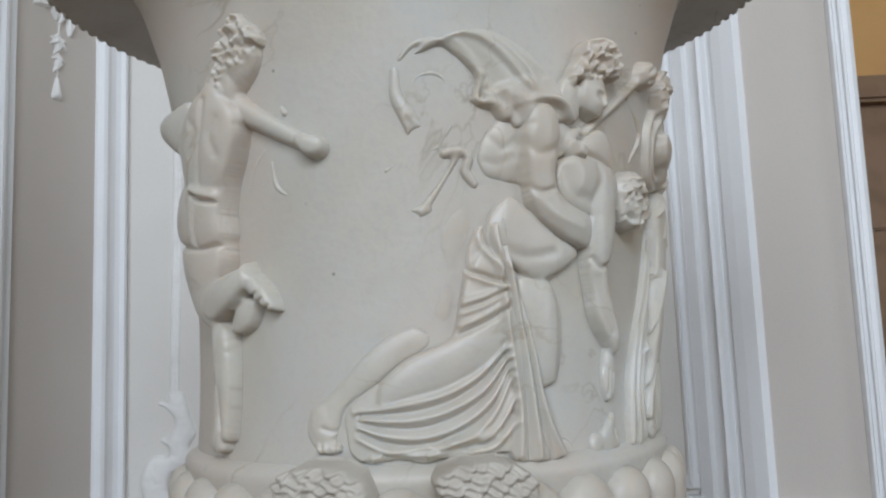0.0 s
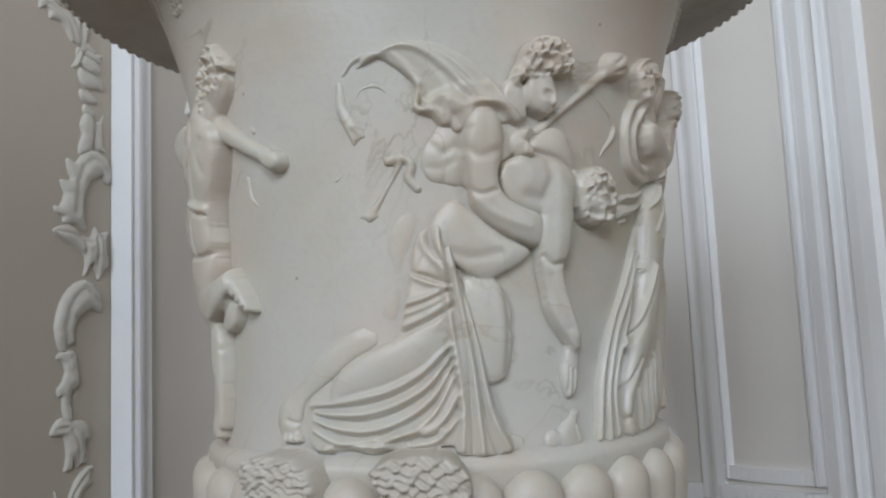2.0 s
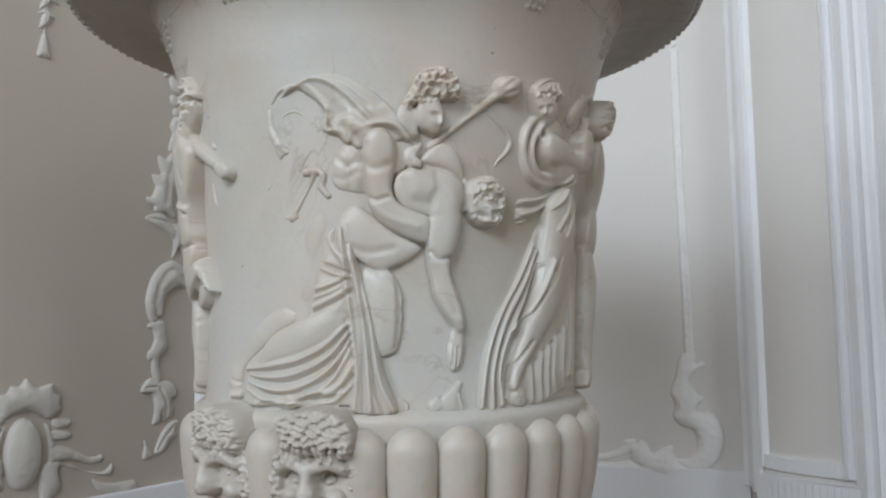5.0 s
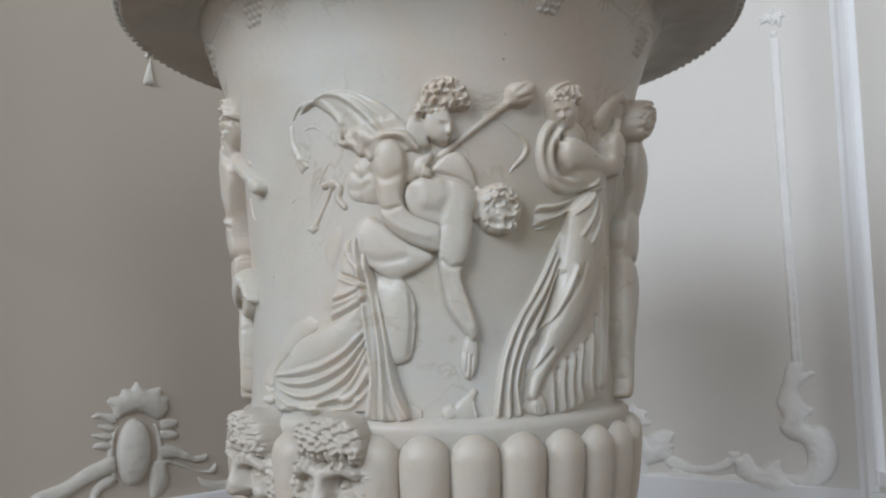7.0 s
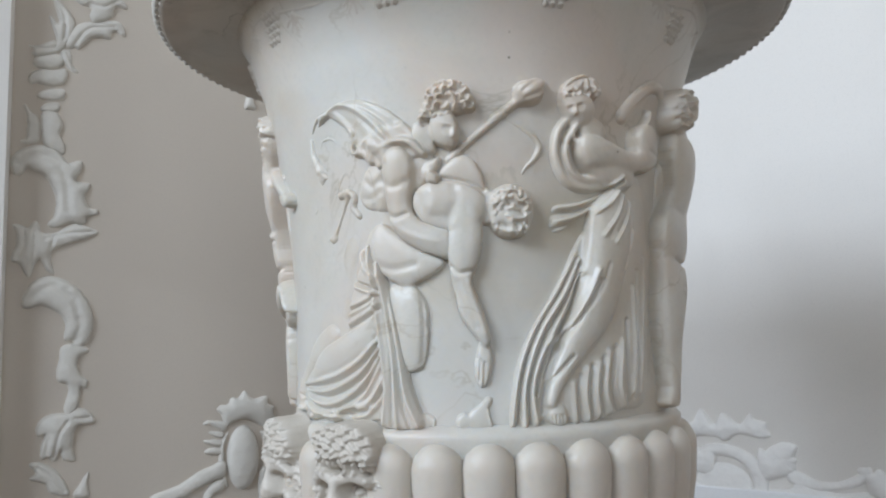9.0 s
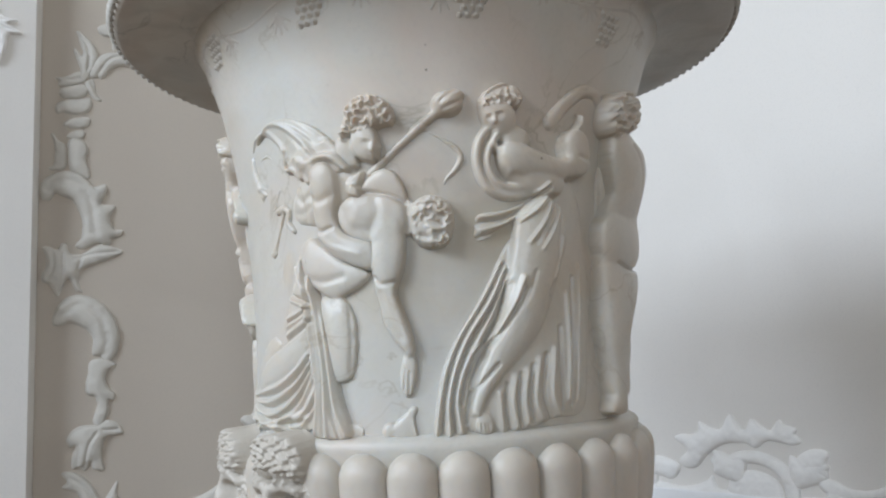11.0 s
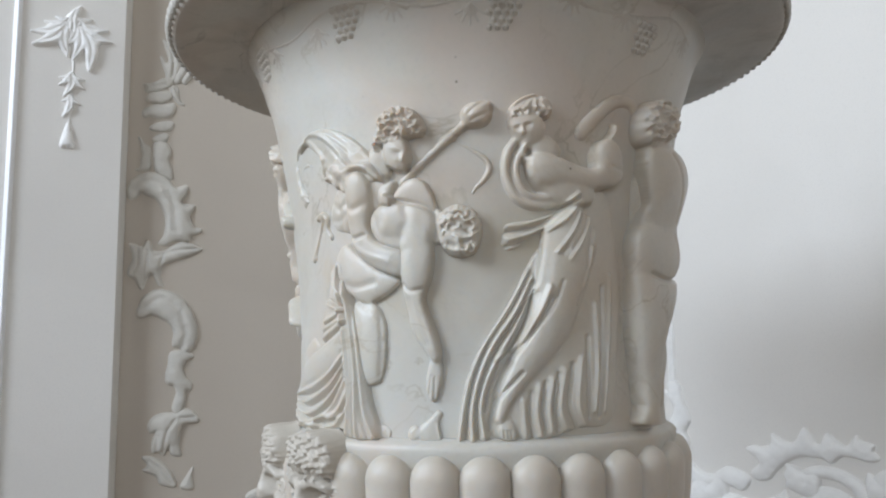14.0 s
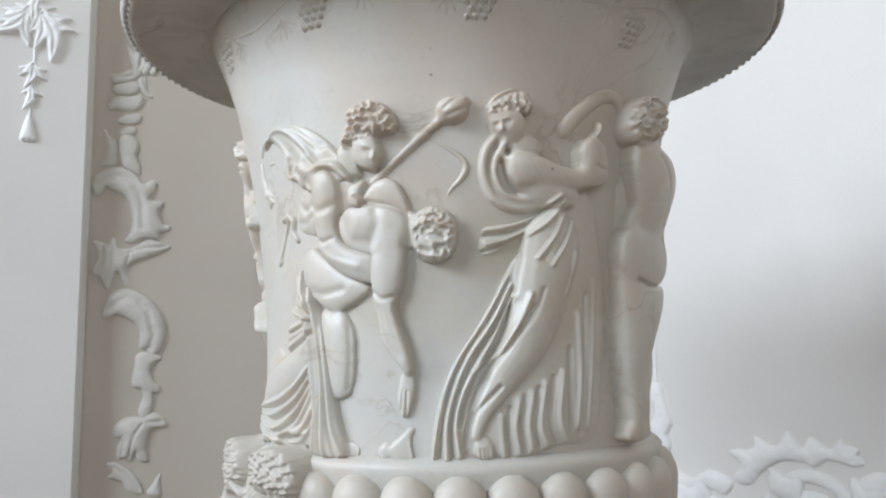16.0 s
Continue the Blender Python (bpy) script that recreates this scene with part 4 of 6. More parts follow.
def egg_mesh():
    """One egg of the lip's edge."""
    bm = bmesh.new()
    bmesh.ops.create_uvsphere(bm, u_segments=8, v_segments=5, radius=1.0)
    bmesh.ops.scale(bm, vec=(0.0125, 0.010, 0.0165), verts=bm.verts)
    me = bpy.data.meshes.new("egg")
    bm.to_mesh(me)
    bm.free()
    return me


def gadroon_mesh():
    """One swelling lobe of the belly, rounded at the top and tapering to the foot."""
    f = Relief(-8.6, 8.6, 1.03, 1.49, 0.0040, radians(1.0) * 0.43)
    zs = f.V
    half = np.clip(0.0490 * np.array([[bowl_radius(z) for z in row[:1]] for row in zs]) / 0.415, 0.012, 0.05)
    top = 1.454
    q = 1 - (f.U / half) ** 2 - np.clip((zs - (top - half)) / half, 0, 1) ** 2
    f.H = np.where(q > 0, 0.040 * np.clip(q, 0, None) ** 0.46 - 0.007, -0.02)
    me = f.mesh("gadroon", on_bowl, -0.026)
    return me


lobe = gadroon_mesh()
lobe.materials.append(marble)
for k in range(30):
    ob = new("gadroon", lobe)
    ob.parent, ob.matrix_parent_inverse = vase, Matrix.Translation(vase.location).inverted()
    ob.rotation_euler = (0, 0, radians(58.2 + 12 * k))
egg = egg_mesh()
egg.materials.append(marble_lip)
egg.polygons.foreach_set("use_smooth", [True] * len(egg.polygons))
for k in range(140):
    a = 2 * math.pi * k / 140
    ob = new("egg", egg)
    ob.parent, ob.matrix_parent_inverse = vase, Matrix.Translation(vase.location).inverted()
    ob.location = (0.681 * math.sin(a), -0.681 * math.cos(a), 2.312)
    ob.rotation_euler = (0, 0, a)


def mask(name, u):
    """A carved bearded head on the belly: heavy waved hair over a frowning face."""
    f = Relief(u - 16, u + 16, 1.20, 1.50, 0.0020, radians(1.0) * 0.43)

    def at(points):
        return [(u + du, z) for du, z in points]
    f.body(at([(-7.6, 1.40), (-8, 1.35), (-6.5, 1.30), (-3, 1.25), (0, 1.235), (3, 1.25), (6.5, 1.30), (8, 1.35), (7.6, 1.40), (0, 1.42)]), 0.012, 0.42)
    f.limb((u, 1.398, 0.010, 0.050), (u, 1.375, 0.012, 0.056), (u, 1.347, 0.019, 0.062))
    for s in (-1, 1):
        f.limb((u + s * 7.0, 1.386, 0.012, 0.036), (u + s * 4.2, 1.399, 0.013, 0.046), (u + s * 1.2, 1.390, 0.012, 0.050))
        f.ridge(at([(s * 5.8, 1.372), (s * 3.6, 1.375), (s * 2.0, 1.370)]), 0.008, -0.016)
        f.ball(u + s * 3.9, 1.371, 0.014, 0.009, 0.030, 0.013)
        f.ball(u + s * 5.0, 1.338, 0.022, 0.020, 0.024, 0.022)
        f.ridge(at([(s * 1.8, 1.345), (s * 2.8, 1.325), (s * 4.6, 1.308)]), 0.004, -0.007)
        f.ball(u + s * 1.7, 1.345, 0.009, 0.009, 0.045, 0.010)
        f.limb((u + s * 8.8, 1.40, 0.012, 0.020), (u + s * 9.6, 1.36, 0.015, 0.020), (u + s * 8.8, 1.31, 0.014, 0.016))
    f.ridge(at([(-3.0, 1.318), (0, 1.322), (3.0, 1.318)]), 0.005, -0.010)
    hair = at([(-6.0, 1.432), (-8.8, 1.462), (-5, 1.480), (0, 1.486), (5, 1.481), (8.8, 1.464), (9.8, 1.432), (8.6, 1.406), (5, 1.405), (0, 1.409), (-5, 1.404), (-8.6, 1.406)])
    f.body(hair, 0.040, 0.50)
    rng = random.Random(int(u * 10))
    for row in range(7):
        v = 1.482 - 0.0085 * row
        for s in (-1, 1):
            ph, reach = rng.uniform(0, 6.28), 9.0 + rng.uniform(-0.6, 0.8)
            line = at([(s * reach * q / 9 + rng.uniform(-0.3, 0.3), v - 0.020 * (q / 9) ** 2 + 0.0042 * math.sin(q * 1.9 + ph)) for q in range(10)])
            f.ridge(line, 0.0034, 0.0060)
            f.ridge([(p, z - 0.0046) for p, z in line], 0.0019, -0.0070)
    for k in range(13):
        du = -8.4 + 1.4 * k + rng.uniform(-0.25, 0.25)
        bend = rng.uniform(-0.9, 0.9)
        f.ridge(at([(du, 1.428), (du + bend, 1.416), (du + 0.4 * bend, 1.405)]), 0.0038, 0.0085)
        f.ridge(at([(du + 0.7, 1.427), (du + 0.7 + bend, 1.415), (du + 0.7 + 0.4 * bend, 1.404)]), 0.0022, -0.0095)
    for s in (-1, 1):
        f.locks(at([(s * 7.6, 1.42), (s * 10.6, 1.42), (s * 11.0, 1.33), (s * 9.2, 1.28), (s * 7.8, 1.34)]), 0.010, 0.006)
    f.locks(at([(-6, 1.305), (0, 1.300), (6, 1.305), (3, 1.25), (0, 1.235), (-3, 1.25)]), 0.011, 0.008)
    f.weathered(0.010, 0.0008)
    ob = new(name, f.mesh(name, on_bowl, -0.01))
    ob.data.materials.append(marble_hair)
    ob.parent, ob.matrix_parent_inverse = vase, Matrix.Translation(vase.location).inverted()
    ob["label"] = "carved bearded mask of weathered marble"
    return ob


mask("mask", 12.1)
mask("mask", -15.4)

ARC_M = radians(1.0) * 0.43


def carving(name, u0, u1, z0, z1, build, label, depth=1.0):
    f = Relief(u0, u1, z0, z1, 0.0016, ARC_M)
    build(f)
    f.H = np.where(f.H > 0, f.H * depth, f.H)
    f.add *= depth
    f.weathered(0.030, 0.00035)
    f.weathered(0.008, 0.00005)
    ob = new(name, f.mesh(name, on_drum, soften=7))
    ob.data.materials.append(marble_figures)
    ob.parent, ob.matrix_parent_inverse = vase, Matrix.Translation(vase.location).inverted()
    ob["label"] = label
    return ob


def piper(f):
    f.body([(-39.51, 2.0128), (-35.78, 2.0215), (-33.44, 1.9976), (-30.95, 1.9740), (-31.10, 1.9457), (-32.98, 1.9136), (-35.84, 1.8775), (-37.94, 1.8319), (-38.50, 1.7891), (-39.73, 1.7465), (-41.63, 1.7128), (-40.63, 1.6847), (-42.26, 1.6697), (-41.22, 1.6265), (-41.12, 1.5756), (-40.88, 1.5091), (-42.63, 1.5054), (-43.66, 1.5756), (-45.02, 1.6271), (-45.33, 1.6706), (-48.85, 1.6876), (-52.68, 1.7271), (-55.32, 1.7654), (-55.90, 1.8030), (-56.67, 1.8317), (-50.85, 1.8871), (-49.22, 1.9317), (-47.67, 1.9649), (-44.41, 1.9903)], 0.024, 0.34)
    f.body([(-35.86, 2.0414), (-32.90, 2.0382), (-31.00, 2.0038), (-34.04, 1.9857), (-37.51, 1.9977), (-37.79, 2.0231)], 0.022, 0.4)
    f.body([(-34.90, 2.0663), (-32.19, 2.0746), (-28.24, 2.0681), (-25.39, 2.0578), (-26.85, 2.0314), (-29.70, 2.0110), (-31.77, 2.0003), (-33.30, 2.0090), (-35.01, 2.0264), (-35.86, 2.0414)], 0.008, 0.85)
    f.body([(-36.77, 2.0425), (-35.72, 2.0657), (-33.88, 2.0813), (-33.20, 2.0933), (-30.98, 2.0942), (-30.25, 2.1093), (-28.59, 2.1142), (-27.83, 2.1011), (-25.89, 2.0887), (-24.42, 2.0724), (-24.62, 2.0590), (-27.82, 2.0594), (-31.37, 2.0674), (-33.15, 2.0627), (-34.79, 2.0483)], 0.01, 0.9)
    f.locks([(-36.77, 2.0425), (-35.72, 2.0657), (-33.88, 2.0813), (-33.20, 2.0933), (-30.98, 2.0942), (-30.25, 2.1093), (-28.59, 2.1142), (-27.83, 2.1011), (-25.89, 2.0887), (-24.42, 2.0724), (-24.62, 2.0590), (-27.82, 2.0594), (-31.37, 2.0674), (-33.15, 2.0627), (-34.79, 2.0483)], 0.01, 0.01)
    f.locks([(-36.54, 2.0422), (-35.55, 2.0671), (-33.25, 2.0749), (-29.75, 2.0693), (-25.84, 2.0577), (-27.24, 2.0403), (-30.26, 2.0358), (-32.76, 2.0258), (-33.83, 2.0104), (-35.15, 2.0224)], 0.009, 0.0055)
    f.body([(-36.85, 2.0343), (-34.54, 2.0234), (-32.85, 2.0053), (-34.35, 1.9943), (-37.72, 2.0021), (-38.31, 2.0196)], 0.026, 0.4)
    f.body([(-39.51, 2.0128), (-35.84, 2.0199), (-33.66, 1.9978), (-31.34, 1.9760), (-31.28, 1.9459), (-32.98, 1.9136), (-35.61, 1.8816), (-37.96, 1.8715), (-44.58, 1.8778), (-48.40, 1.8929), (-49.22, 1.9317), (-47.67, 1.9649), (-44.72, 1.9907), (-41.97, 2.0079)], 0.026, 0.42)
    f.body([(-42.21, 2.0151), (-47.51, 2.0076), (-60.02, 2.0043), (-59.81, 1.9816), (-49.64, 1.9323), (-48.00, 1.9138), (-46.70, 1.9501), (-44.83, 1.9822)], 0.03, 0.5)
    f.limb((-34.88, 2.0031, 0.0210, 0.006), (-31.41, 1.9777, 0.0182, 0.006), (-25.04, 1.9480, 0.0153, 0.006), (-18.97, 1.9218, 0.0125, 0.006))
    f.body([(-19.88, 1.9259), (-16.88, 1.9279), (-13.78, 1.9204), (-13.59, 1.9042), (-15.34, 1.8951), (-17.90, 1.9013)], 0.02, 0.5)
    f.body([(-50.95, 1.8855), (-44.52, 1.8795), (-37.34, 1.8693), (-37.81, 1.8318), (-38.07, 1.7975), (-41.28, 1.7891), (-47.30, 1.7935), (-54.27, 1.8033), (-56.67, 1.8317), (-53.69, 1.8607)], 0.03, 0.42)
    f.ridge([(-43.67, 1.8645), (-44.48, 1.8328), (-45.13, 1.7954)], 0.004, -0.007)
    f.ridge([(-55.85, 1.8039), (-47.39, 1.7900), (-42.12, 1.7862), (-38.19, 1.7906)], 0.004, -0.006)
    f.ridge([(-44.65, 1.8761), (-41.95, 1.8681), (-38.26, 1.8597)], 0.006, 0.005)
    f.ridge([(-44.44, 1.8671), (-41.95, 1.8576), (-38.33, 1.8511)], 0.003, -0.008)
    f.ridge([(-37.51, 1.9977), (-38.33, 1.9607), (-40.28, 1.9201), (-41.81, 1.8828)], 0.005, -0.004)
    f.ridge([(-42.31, 1.9742), (-40.26, 1.9527), (-42.88, 1.9231)], 0.007, -0.003)
    f.ridge([(-34.67, 1.9654), (-36.49, 1.9461), (-35.86, 1.9159)], 0.007, -0.003)
    f.body([(-55.20, 1.8005), (-47.39, 1.7900), (-38.81, 1.7875), (-39.32, 1.7550), (-41.76, 1.7302), (-42.35, 1.7044), (-41.08, 1.6849), (-42.73, 1.6733), (-45.69, 1.6724), (-48.85, 1.6876), (-52.15, 1.7241), (-54.63, 1.7631)], 0.026, 0.45)
    f.body([(-45.41, 1.7074), (-41.72, 1.7328), (-36.62, 1.7476), (-32.36, 1.7530), (-31.39, 1.7339), (-34.38, 1.7099), (-37.95, 1.6941), (-41.57, 1.6807), (-44.50, 1.6878)], 0.032, 0.5)
    f.body([(-33.75, 1.7709), (-31.27, 1.7464), (-27.22, 1.7168), (-25.54, 1.6897), (-27.38, 1.6887), (-31.02, 1.7084), (-33.76, 1.7334)], 0.026, 0.5)
    f.body([(-37.69, 1.6923), (-34.38, 1.7099), (-31.22, 1.7068), (-32.54, 1.6771), (-36.20, 1.6595), (-39.24, 1.6654)], 0.016, 0.4)
    f.body([(-45.32, 1.6723), (-40.39, 1.6726), (-39.14, 1.6262), (-39.21, 1.5756), (-40.01, 1.5092), (-42.29, 1.5039), (-42.77, 1.5420), (-43.74, 1.5841), (-45.00, 1.6228)], 0.02, 0.5)
    f.body([(-44.91, 1.6030), (-46.71, 1.5755), (-46.33, 1.5287), (-47.63, 1.4947), (-42.06, 1.4924), (-43.25, 1.5419), (-43.74, 1.5841)], 0.018, 0.4)
    f.ridge([(-31.20, 1.7102), (-29.68, 1.7154)], 0.0022, -0.005)
    f.ridge([(-29.77, 1.7012), (-28.32, 1.7065)], 0.0022, -0.005)
    f.ridge([(-28.39, 1.6924), (-26.99, 1.6977)], 0.0022, -0.005)


carving("piper", -85, -5, 1.465, 2.16, piper, "relief figure of a piper seen from behind, pale marble")


def vine_stem(f):
    f.limb((-22.3, 1.965, 0.007, 0), (-22.9, 1.973, 0.005, 0))
    f.limb((-26.4, 1.898, 0.007, -0.002), (-25.8, 1.865, 0.007, -0.002), (-22.6, 1.847, 0.004, -0.002))
    f.limb((-27.7, 1.92, 0.006, -0.003), (-31.2, 1.895, 0.006, -0.003), (-34.0, 1.849, 0.005, -0.003), (-34.1, 1.8, 0.004, -0.003))
    f.limb((-22.2, 1.835, 0.003, -0.002), (-24.7, 1.801, 0.005, -0.003), (-25.8, 1.778, 0.003, -0.003))
    f.limb((-15.2, 1.931, 0.002, -0.001), (-8.0, 1.923, 0.002, -0.001), (-1.6, 1.913, 0.002, -0.001))


carving("vine_stem", -43, 7, 1.72, 2.06, vine_stem, "faint carved vine stem and pipe on the drum")


def cape(f):
    f.sheet([(3.6, 2.027), (6.5, 2.04), (10.1, 2.039), (13.8, 2.011), (15.6, 1.976)], [(9.5, 2.045), (15.1, 2.056), (21.3, 2.043), (27.8, 2.011), (33.7, 1.962)], 0.006, 4, 0.010)
    f.sheet([(15.6, 1.976), (17.1, 1.96), (20.2, 1.944), (22.0, 1.928)], [(27.8, 2.007), (30.7, 1.987), (32.5, 1.967), (33.7, 1.943)], 0.012, 3, 0.012)
    f.limb((0.7, 2.019, 0.005, 0), (3.3, 2.038, 0.005, 0.002), (7.3, 2.043, 0.005, 0.003), (11.1, 2.027, 0.005, 0.004), (13.8, 2.009, 0.005, 0.005), (15.4, 1.997, 0.006, 0.008))
    f.limb((15.3, 1.998, 0.005, 0.006), (14.7, 1.964, 0.005, 0.008), (17.7, 1.957, 0.006, 0.01), (20.1, 1.94, 0.006, 0.012), (20.7, 1.966, 0.008, 0.016), (21.7, 1.958, 0.006, 0.016), (26.3, 1.968, 0.006, 0.022), (30.6, 1.965, 0.008, 0.026), (33.6, 1.944, 0.008, 0.02))
    f.limb((2.9, 1.982, 0.004, -0.001), (4.1, 1.997, 0.004, 0), (7.1, 2.0, 0.005, 0), (9.0, 1.988, 0.004, 0), (9.0, 1.966, 0.003, -0.001))
    f.limb((-0.2, 2.005, 0.008, -0.002), (-0.5, 1.97, 0.008, -0.002), (1.1, 1.943, 0.008, -0.001), (2.4, 1.927, 0.006, -0.001))
    f.limb((1.3, 1.95, 0.004, 0.002), (4.2, 1.93, 0.004, 0.001))
    f.limb((0.8, 1.943, 0.004, 0.002), (1.9, 1.919, 0.004, 0.001))
    f.limb((10.3, 1.934, 0.005, -0.002), (8.5, 1.914, 0.005, -0.002), (6.5, 1.898, 0.005, -0.002), (2.0, 1.894, 0.004, -0.002), (-1.5, 1.877, 0.005, -0.002), (-2.7, 1.871, 0.006, -0.002))
    f.limb((8.5, 1.892, 0.009, -0.001), (11.5, 1.896, 0.008, 0.001), (13.2, 1.885, 0.008, 0.001), (12.5, 1.868, 0.009, 0), (14.2, 1.851, 0.008, 0))
    f.limb((10.8, 1.886, 0.006, 0), (8.0, 1.854, 0.006, -0.002), (4.6, 1.821, 0.008, -0.002), (1.9, 1.816, 0.005, -0.002))
    f.limb((5.8, 1.816, 0.005, -0.002), (3.9, 1.811, 0.007, -0.002))
    f.limb((0.3, 1.999, 0.005, -0.002), (0.2, 1.975, 0.008, -0.002), (1.4, 1.955, 0.010, 0), (1.9, 1.947, 0.009, 0))
    f.limb((1.1, 1.945, 0.004, 0.002), (1.5, 1.927, 0.003, 0.001))
    f.limb((2.2, 1.944, 0.004, 0.002), (3.4, 1.927, 0.003, 0.001))
    f.limb((2.8, 1.948, 0.004, 0.002), (5.1, 1.937, 0.003, 0.001))
    f.limb((3.1, 1.955, 0.003, 0.002), (5.3, 1.952, 0.003, 0.001))
    f.limb((13.7, 1.965, 0.003, 0.006), (16.1, 1.963, 0.003, 0.008), (18.4, 1.959, 0.003, 0.01), (19.5, 1.949, 0.003, 0.01), (20.6, 1.96, 0.003, 0.012), (21.7, 1.973, 0.004, 0.014))


carving("cape", -12, 43, 1.75, 2.15, cape, "carved flying cape with a knotted pelt")


def crouching_figure(f):
    f.body([(-19.75, 1.5412), (-16.55, 1.5676), (-12.11, 1.5952), (-8.16, 1.6240), (-3.39, 1.6476), (1.40, 1.6598), (5.09, 1.6464), (3.92, 1.6290), (-0.78, 1.6120), (-5.63, 1.5860), (-10.06, 1.5661), (-13.09, 1.5468), (-13.81, 1.5211), (-16.27, 1.5079), (-19.30, 1.5185)], 0.0, 0.42)
    f.body([(-19.82, 1.5559), (-17.11, 1.5594), (-15.56, 1.5353), (-14.46, 1.5114), (-13.24, 1.4910), (-16.73, 1.4902), (-19.50, 1.5023), (-21.05, 1.5222)], 0.0, 0.38)
    f.body([(-18.75, 1.5062), (-17.59, 1.5081), (-16.91, 1.4931), (-18.20, 1.4911)], 0.012, 0.5)
    f.body([(-17.29, 1.5065), (-16.16, 1.5084), (-15.50, 1.4934), (-16.75, 1.4915)], 0.012, 0.5)
    f.body([(-15.86, 1.5068), (-14.76, 1.5086), (-14.13, 1.4938), (-15.35, 1.4919)], 0.012, 0.5)
    f.body([(-14.62, 1.5071), (-13.54, 1.5089), (-12.92, 1.4940), (-14.12, 1.4922)], 0.012, 0.5)
    f.body([(7.40, 1.7983), (10.31, 1.8238), (13.74, 1.8398), (15.64, 1.8153), (13.30, 1.7748), (11.52, 1.7425), (10.87, 1.7021), (10.11, 1.6700), (8.22, 1.6445), (4.73, 1.6449), (3.59, 1.6628), (5.42, 1.7029), (7.26, 1.7431), (5.93, 1.7677)], -0.004, 0.22)
    f.ridge([(-16.99, 1.5270), (-14.94, 1.5226), (-13.25, 1.5253)], 0.003, -0.004)


carving("crouching_figure", -36, 24, 1.47, 1.96, crouching_figure, "low relief of a crouching figure, worn marble", 0.8)


def satyr(f):
    f.body([(19.59, 1.9451), (22.76, 1.9659), (26.04, 1.9633), (26.64, 1.9194), (27.45, 1.8793), (26.83, 1.8490), (22.96, 1.8513), (19.10, 1.8563), (16.18, 1.8625), (14.91, 1.8849), (16.21, 1.9168)], 0.0, 0.36)
    f.ridge([(16.81, 1.9143), (19.41, 1.9004), (21.71, 1.9088), (24.11, 1.9302)], 0.006, -0.003)
    f.ridge([(19.41, 1.8948), (19.95, 1.8751), (19.42, 1.8551)], 0.006, -0.002)
    f.ridge([(16.28, 1.8810), (18.89, 1.8773), (21.53, 1.8873)], 0.006, -0.002)
    f.ridge([(22.35, 1.9034), (23.46, 1.8798), (22.63, 1.8556)], 0.007, -0.002)
    f.body([(30.34, 1.9575), (33.96, 1.9505), (35.70, 1.9379), (34.86, 1.9075), (32.90, 1.8929), (30.41, 1.8826), (29.91, 1.9162)], 0.006, 0.4)
    f.body([(31.93, 2.0026), (35.08, 1.9996), (35.94, 1.9683), (36.43, 1.9456), (33.71, 1.9459), (30.60, 1.9693)], 0.014, 0.5)
    f.body([(35.59, 2.0035), (35.39, 1.9854), (35.68, 1.9695), (36.73, 1.9586), (38.09, 1.9548), (38.74, 1.9506), (40.00, 1.9497), (40.72, 1.9529), (41.22, 1.9581), (41.15, 1.9627), (41.64, 1.9670), (41.56, 1.9707), (42.05, 1.9749), (41.61, 1.9906), (40.87, 2.0084), (37.98, 2.0133)], 0.024, 0.62, soft=0.003)
    f.body([(32.27, 2.0002), (33.21, 2.0185), (34.52, 2.0300), (34.80, 2.0442), (36.19, 2.0564), (38.17, 2.0636), (40.39, 2.0663), (42.53, 2.0612), (44.30, 2.0503), (45.51, 2.0362), (45.97, 2.0216), (45.12, 2.0103), (43.35, 2.0122), (41.77, 2.0096), (39.53, 2.0093), (37.67, 2.0053), (35.82, 2.0033), (34.80, 1.9951), (33.37, 1.9936)], 0.024, 0.5)
    f.locks([(32.45, 1.9988), (33.38, 2.0170), (34.66, 2.0285), (34.94, 2.0426), (36.31, 2.0548), (38.26, 2.0620), (40.45, 2.0646), (42.56, 2.0595), (44.31, 2.0487), (45.51, 2.0346), (45.96, 2.0201), (45.12, 2.0089), (43.38, 2.0107), (41.82, 2.0081), (39.60, 2.0079), (37.78, 2.0039), (35.95, 2.0018), (34.94, 1.9936), (33.54, 1.9922)], 0.0092, 0.011)
    f.face(39.36, 1.9795, 0.031, 0.036, 0.38, -12, -0.05)
    f.body([(24.90, 1.9590), (27.83, 1.9633), (30.05, 1.9498), (30.88, 1.9266), (30.60, 1.8940), (30.01, 1.8662), (30.52, 1.8432), (32.78, 1.8284), (35.93, 1.8188), (39.05, 1.8104), (39.57, 1.7849), (38.89, 1.7619), (35.09, 1.7677), (31.39, 1.7793), (27.63, 1.7960), (25.16, 1.8169), (24.33, 1.8377), (23.76, 1.8669), (23.30, 1.9009), (23.20, 1.9296), (23.78, 1.9480)], 0.022, 0.66, soft=0.008)
    f.ridge([(23.63, 1.8482), (26.17, 1.8374), (29.09, 1.8419)], 0.004, -0.005)
    f.ridge([(23.33, 1.9044), (26.19, 1.8901), (29.66, 1.8985)], 0.007, -0.004)
    f.ridge([(25.35, 1.8285), (29.22, 1.8065), (35.62, 1.7901)], 0.006, 0.003)
    f.limb((34.87, 1.9093, 0.0060, 0.036), (36.75, 1.9032, 0.0040, 0.036))
    f.limb((34.80, 1.9028, 0.0060, 0.036), (36.69, 1.8967, 0.0040, 0.036))
    f.limb((34.73, 1.8963, 0.0060, 0.036), (36.62, 1.8903, 0.0040, 0.036))
